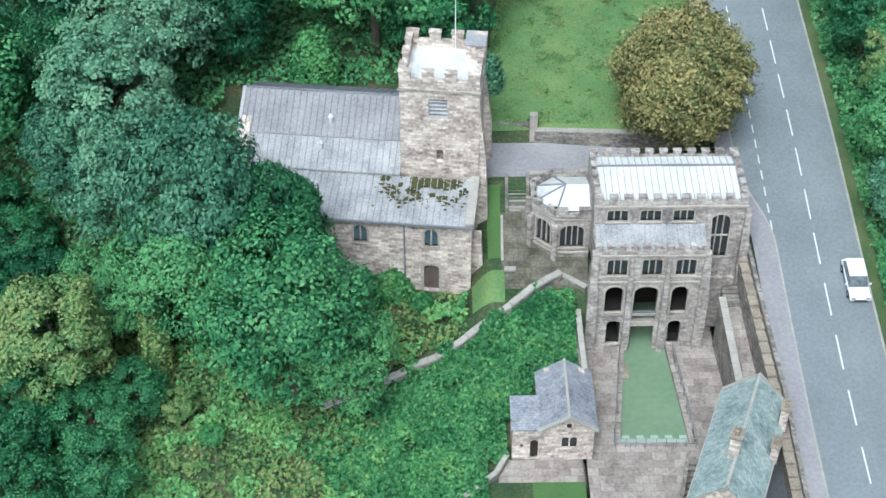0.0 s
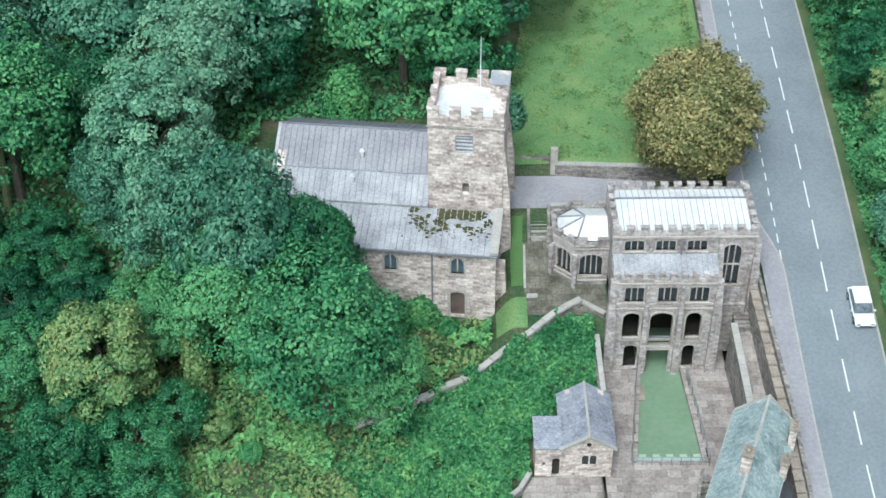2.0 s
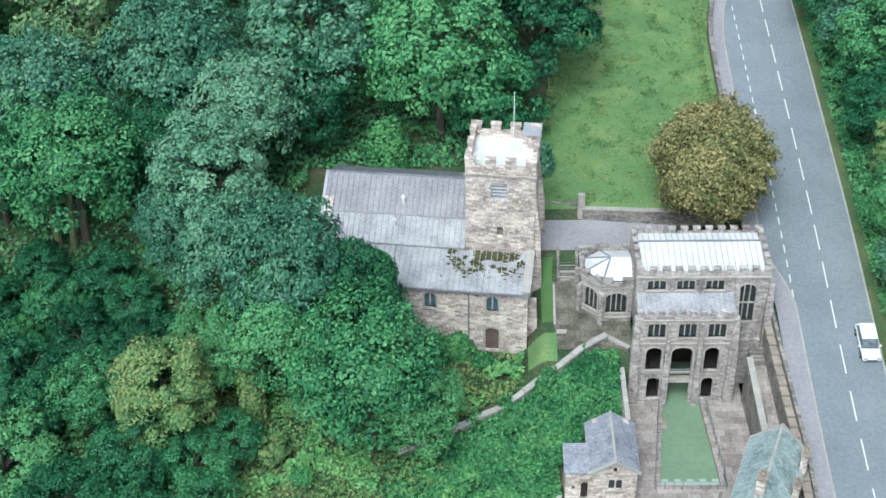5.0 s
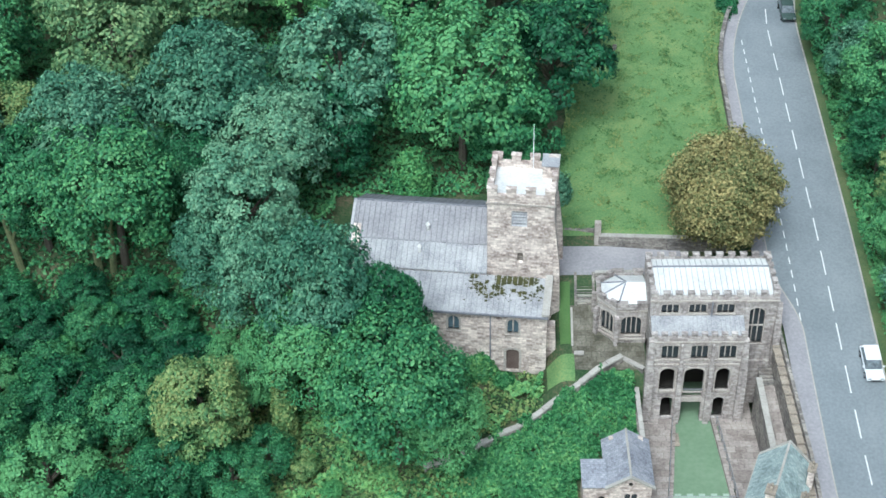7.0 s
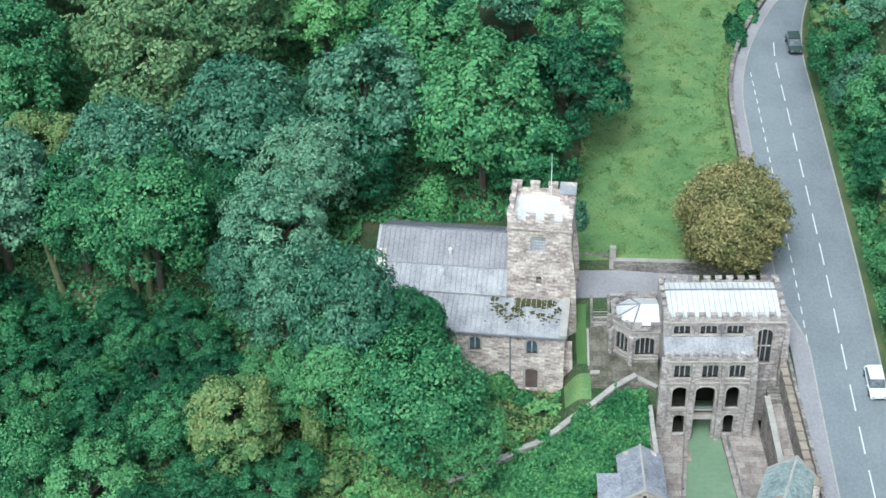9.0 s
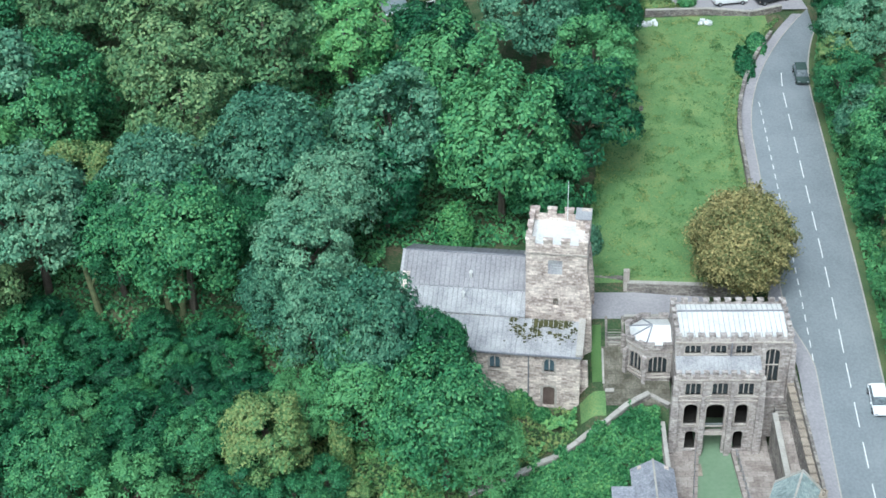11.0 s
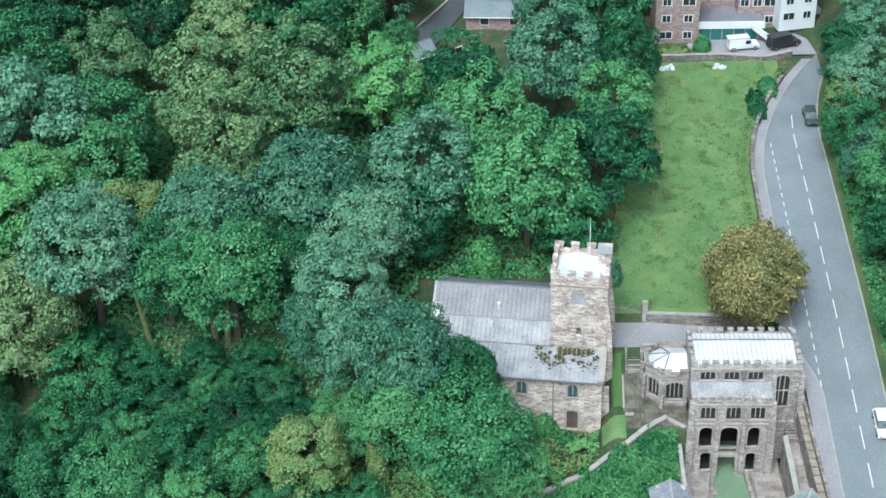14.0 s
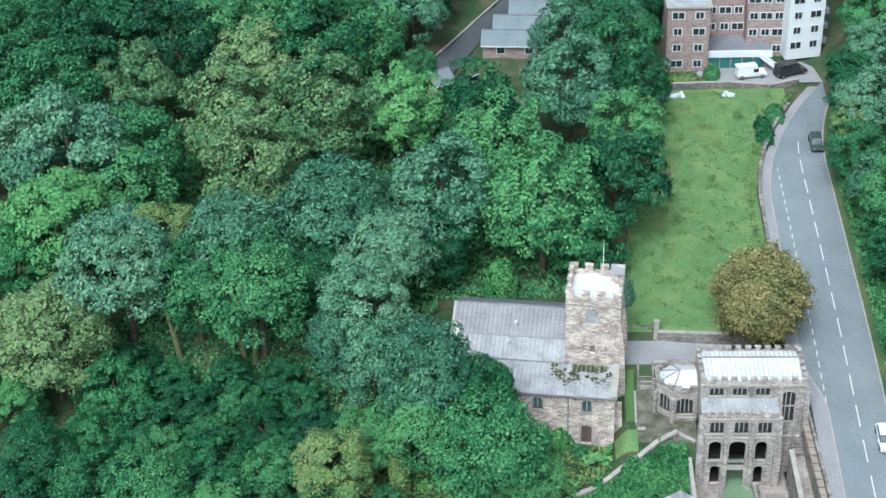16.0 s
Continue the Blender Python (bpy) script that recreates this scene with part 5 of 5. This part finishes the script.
# beside the lane and between bungalows and flats
for k, x, y, s in [(2, -40.2, 97.5, .95), (0, -45.5, 101.5, 1.0), (1, -50.5, 104.0, 1.1), (0, -53.5, 94.0, 1.1), (1, -38.5, 107.5, .9), (5, -44.0, 112.0, 1.1), (1, -34.0, 119.0, 1.0), (0, -30.5, 128.0, 1.1),
                   (2, -16.0, 88.5, .95), (0, -12.5, 97.5, 1.0), (2, -6.8, 91.5, .85), (0, -11.0, 106.0, 1.1), (1, -4.5, 99.5, .9), (0, -14.0, 116.0, 1.1), (5, -3.0, 110.0, 1.1)]:
    plant(k, x, y, s)
# the rest of the wood, wherever there is room between those
tries = 0
while tries < 9000 and len(planted) < 146:
    tries += 1
    x, y = random.uniform(-122, -10), random.uniform(-22, 138)
    if x > -50 and y < 62 or x > -92 and y < 26:
        continue
    if -43 < x < -17 and y > 87 or (x > -44 + .38 * (y - 86) and x < -14 and y > 86) or x > -16:
        continue
    if any((x - a) ** 2 + (y - b) ** 2 < (2.6 + .72 * r) ** 2 for a, b, r in planted):
        continue
    k = random.choices([0, 1, 2, 3, 5], [24, 14, 24, 16, 22])[0]
    plant(k, x, y, random.uniform(.95, 1.25) if not (y > 68 and -48 < x < -14) else random.uniform(.5, .65))
# the wooded bank across the road
spots = []
tries = 0
while tries < 6000 and len(spots) < 40:
    tries += 1
    y = random.uniform(-12, 130)
    x = road_x(min(y, 78)) + random.uniform(8.0, 38)
    if y > 82 and x < 31:
        continue
    if any((x - a) ** 2 + (y - b) ** 2 < 7.0 ** 2 for a, b in spots):
        continue
    spots.append((x, y))
    plant(random.choices([0, 1, 2, 3, 4], [22, 18, 25, 12, 23])[0], x, y, s=random.uniform(.6, .9))

for k, x, y, s in [(2, 29.5, 80, .7), (0, 31, 88, .8), (4, 33, 97, .8), (1, 36, 106, .9), (3, 30, 112, .9), (2, 38, 90, .9), (0, 40, 100, 1)]:
    plant(k, x, y, s=s)
for v in range(-6, 84, 7):
    plant((v // 7) % 5, road_x(v) + (6.6 if v > 44 else 7.6) + (v % 3) * .5, float(v), s=.64 + .03 * (v % 7))
# the rounded brownish yew by the chapel
rng = np.random.default_rng(5)
yew = thing("yew_tree", "large rounded yew tree with brownish-green foliage", "tree")
bm = bmesh.new()
limb(bm, (6.9, 26.6, 9.6), (6.9, 26.6, 17), .5, .4)
for k in range(9):
    a = k * .7
    limb(bm, (6.9, 26.6, 14.5 + .2 * k), (6.9 + 3.6 * math.cos(a), 26.6 + 3.6 * math.sin(a), 18 + .3 * k), .2, .05, 5)
part("trunk", bm, M_BARK, yew)
n = 46000
d = rng.normal(size=(n, 3))
d /= np.linalg.norm(d, axis=1)[:, None]
az = np.arctan2(d[:, 1], d[:, 0])
r = .97 + .07 * np.sin(az * 3 + 1) * np.cos(d[:, 2] * 4) + .13 * np.sin(az * 9 + d[:, 2] * 6) * np.cos(d[:, 2] * 11 + az * 4) + .085 * rng.normal(size=n)
r *= np.where(rng.random(n) < .25, .82, 1.0)
c = d * r[:, None] * np.array([5.4, 5.4, 5.4]) + np.array([6.9, 26.6, 17.3])
nrm = d + rng.normal(size=(n, 3)) * .55
ob = new("crown", leaf_mesh("crown", c, nrm, .15, M_YEW, 6))
ob.parent = yew


# ---- brambles, ivy, hedges and rough grass ----
def scatter(name, label, n, pick, mat, size, seed, lift=.7, category="undergrowth"):
    """Loose leaf sprays over mounds on the ground, as one mass."""
    rg = np.random.default_rng(seed)
    cs = []
    while len(cs) < n:
        x, y = pick(rg)
        if x is None:
            continue
        mound = max(0, noise.noise((x * .55, y * .55, seed))) * 1.5 + max(0, noise.noise((x * 1.7, y * 1.7, seed + 3))) * .6
        cs.append((x, y, ground_z(x, y) + .08 + lift * mound + rg.random() * .25 * lift))
    c = np.array(cs)
    nrm = rg.normal(size=(n, 3)) * .5 + np.array([0, -.25, 1.0])
    return tagged(new(name, leaf_mesh(name, c, nrm, size, mat, seed)), label, category, kind="stuff")


def bank(rg):
    x, y = rg.uniform(-27, -2.8), rg.uniform(-13, 12.4)
    wall_y = 12.6 + (x + 6) * .58 if x < -6 else 12.2
    if x < -21.5 + 4 * noise.noise((y * .22, x * .22, 1)) + rg.normal() or y > wall_y - .4 or (x > -8.9 and y < 1.9) or (x > -6.6 and y < 4.9) or (y < -2 and x > -10.5):
        return None, None
    return x, y


def slope(rg):
    x, y = rg.uniform(-52, -11.8), rg.uniform(-18, 14.2)
    wall_y = 12.6 + (x + 6) * .58
    if x > -18.5 and y < wall_y + .5:
        return None, None
    return x, y


def weeds(rg):
    x, y = rg.uniform(-40, -11.8), rg.uniform(-16, 14)
    if x > -18.5 and y < 12.6 + (x + 6) * .58 + .5 or noise.noise((x * .28, y * .28, 12)) < .05:
        return None, None
    return x, y


def wood(rg):
    x, y = rg.uniform(-75, -11), rg.uniform(14, 70)
    if x > -33.5 and y < 34.5 or x > -12.5 + .12 * (y - 30):
        return None, None
    return x, y


def west(rg):
    x, y = rg.uniform(-85, -44), rg.uniform(-20, 15)
    return x, y


def verge_bank(rg):
    y = rg.uniform(-15, 90)
    return road_x(min(y, 80)) + 4.5 + abs(rg.normal()) * 3.2, y


scatter("brambles", "thick bank of green brambles and nettles", 44000, bank, M_BUSH, .19, 31, 1.7)
scatter("rough_grass", "rough grass and weeds on the slope below the church", 26000, slope, M_GRASSBLADE, .2, 32, .6)
scatter("slope_weeds", "clumps of nettle and bramble on the rough slope", 15000, weeds, M_BUSH, .2, 38, 1.5)
scatter("ivy_undergrowth", "dark ivy and shrubs under the trees", 56000, wood, M_LEAF, .24, 33, 1.4)
scatter("ivy_undergrowth", "dark ivy and shrubs on the lower slope", 16000, west, M_LEAF, .24, 37, 1.3)
scatter("roadside_shrubs", "dense green shrubs on the bank across the road", 30000, verge_bank, M_LEAF, .2, 34, 1.9)


def meadow_pick(rg):
    x, y = rg.uniform(-10, 16), rg.uniform(28, 83.5)
    return (x, y) if in_field(x, y) else (None, None)


def edge_pick(rg):
    y = rg.uniform(33, 83)
    side = rg.random() < .6
    x = -10.2 + .13 * max(0, y - 30) + abs(rg.normal()) * .7 if side else kerb_x(y) - 2.5 - abs(rg.normal()) * .5
    return x, y


scatter("meadow_tufts", "short grass tufts over the meadow", 42000, meadow_pick, M_GRASSBLADE, .13, 35, .22, "grass")
scatter("meadow_edge_weeds", "taller pale weeds along the meadow's edges", 4000, edge_pick, M_GRASSBLADE, .16, 36, .7, "weeds")


def hedge(name, label, x, y, rx, ry, rz, mat, seed, n=2500):
    rg = np.random.default_rng(seed)
    d = rg.normal(size=(n, 3))
    d /= np.linalg.norm(d, axis=1)[:, None]
    d[:, 2] = np.abs(d[:, 2])
    r = 1 + .14 * np.sin(d[:, 0] * 6 + seed) * np.cos(d[:, 1] * 7) + .08 * rg.normal(size=n)
    c = d * r[:, None] * np.array([rx, ry, rz]) + np.array([x, y, ground_z(x, y)])
    h = thing(name, label, "shrub")
    bm = bmesh.new()
    limb(bm, (x, y, ground_z(x, y) - .3), (x, y, ground_z(x, y) + rz * .7), .1, .05, 6)
    part("stem", bm, M_BARK, h)
    ob = new("foliage", leaf_mesh(name, c, d + rg.normal(size=(n, 3)) * .5, .17, mat, seed))
    ob.parent = h


hedge("shrub", "green hedge shrub at the bend of the road", 13.4, 71.0, 1.3, 4.0, 1.7, M_LEAF, 41)
hedge("shrub", "green hedge shrub at the bend of the road", 15.6, 75.6, 1.3, 2.4, 1.7, M_LEAF, 42)
hedge("shrub", "leafy bush against the church's south wall", -18.0, 14.2, 1.5, 1.0, 2.6, M_BUSH, 43)
hedge("shrub", "leafy bush against the church's south wall", -20.6, 13.6, 1.7, 1.3, 3.2, M_BUSH, 44)
hedge("shrub", "leafy bush against the church's south wall", -15.6, 13.2, 1.0, .8, 1.2, M_BUSH, 45)
hedge("ivy_column", "tall dead stem wrapped in yellow-green ivy", -37.0, 6.6, 1.2, 1.2, 8.5, M_LEAF_B, 49, 3600)
hedge("shrub", "bright young tree behind the church", -25.2, 35.2, 2.0, 1.6, 5.5, M_LEAF_BRIGHT, 50)
hedge("shrub", "low bush before the flats", 2.6, 86.5, 3.0, 1.6, 1.2, M_LEAF_B, 46)
hedge("shrub", "low bush before the flats", 7.2, 87.2, 1.2, 1.2, 2.2, M_LEAF, 47)
hedge("shrub", "elder bush with white flower heads behind the tower", -9.9, 33.4, 1.8, 1.8, 3.0, M_LEAF_C, 48)

# moss on the lead below the tower
ms = bmesh.new()
rg = np.random.default_rng(9)
for k in range(1500):
    u, v = rg.normal(-4.2, 1.9), 4.6 - abs(rg.normal()) * 1.25
    if not -8.6 < u < -.4 or v < 1.2 or noise.noise((u * 1.1, v * 1.1, 4)) < -.08:
        continue
    z = 10.85 + (v + .3) * .87 / 5.0 + .05
    bmesh.ops.create_icosphere(ms, subdivisions=1, radius=.05 + .13 * rg.random() ** 2, matrix=Matrix.Translation((u, v, z)) @ Matrix.Diagonal((1.5, 1.1, .3, 1)))
mo = finish(ms, "roof_moss", M_MOSS, loc=CH)
tagged(mo, "clumps of olive moss on the lead roof below the tower", "moss", kind="stuff")
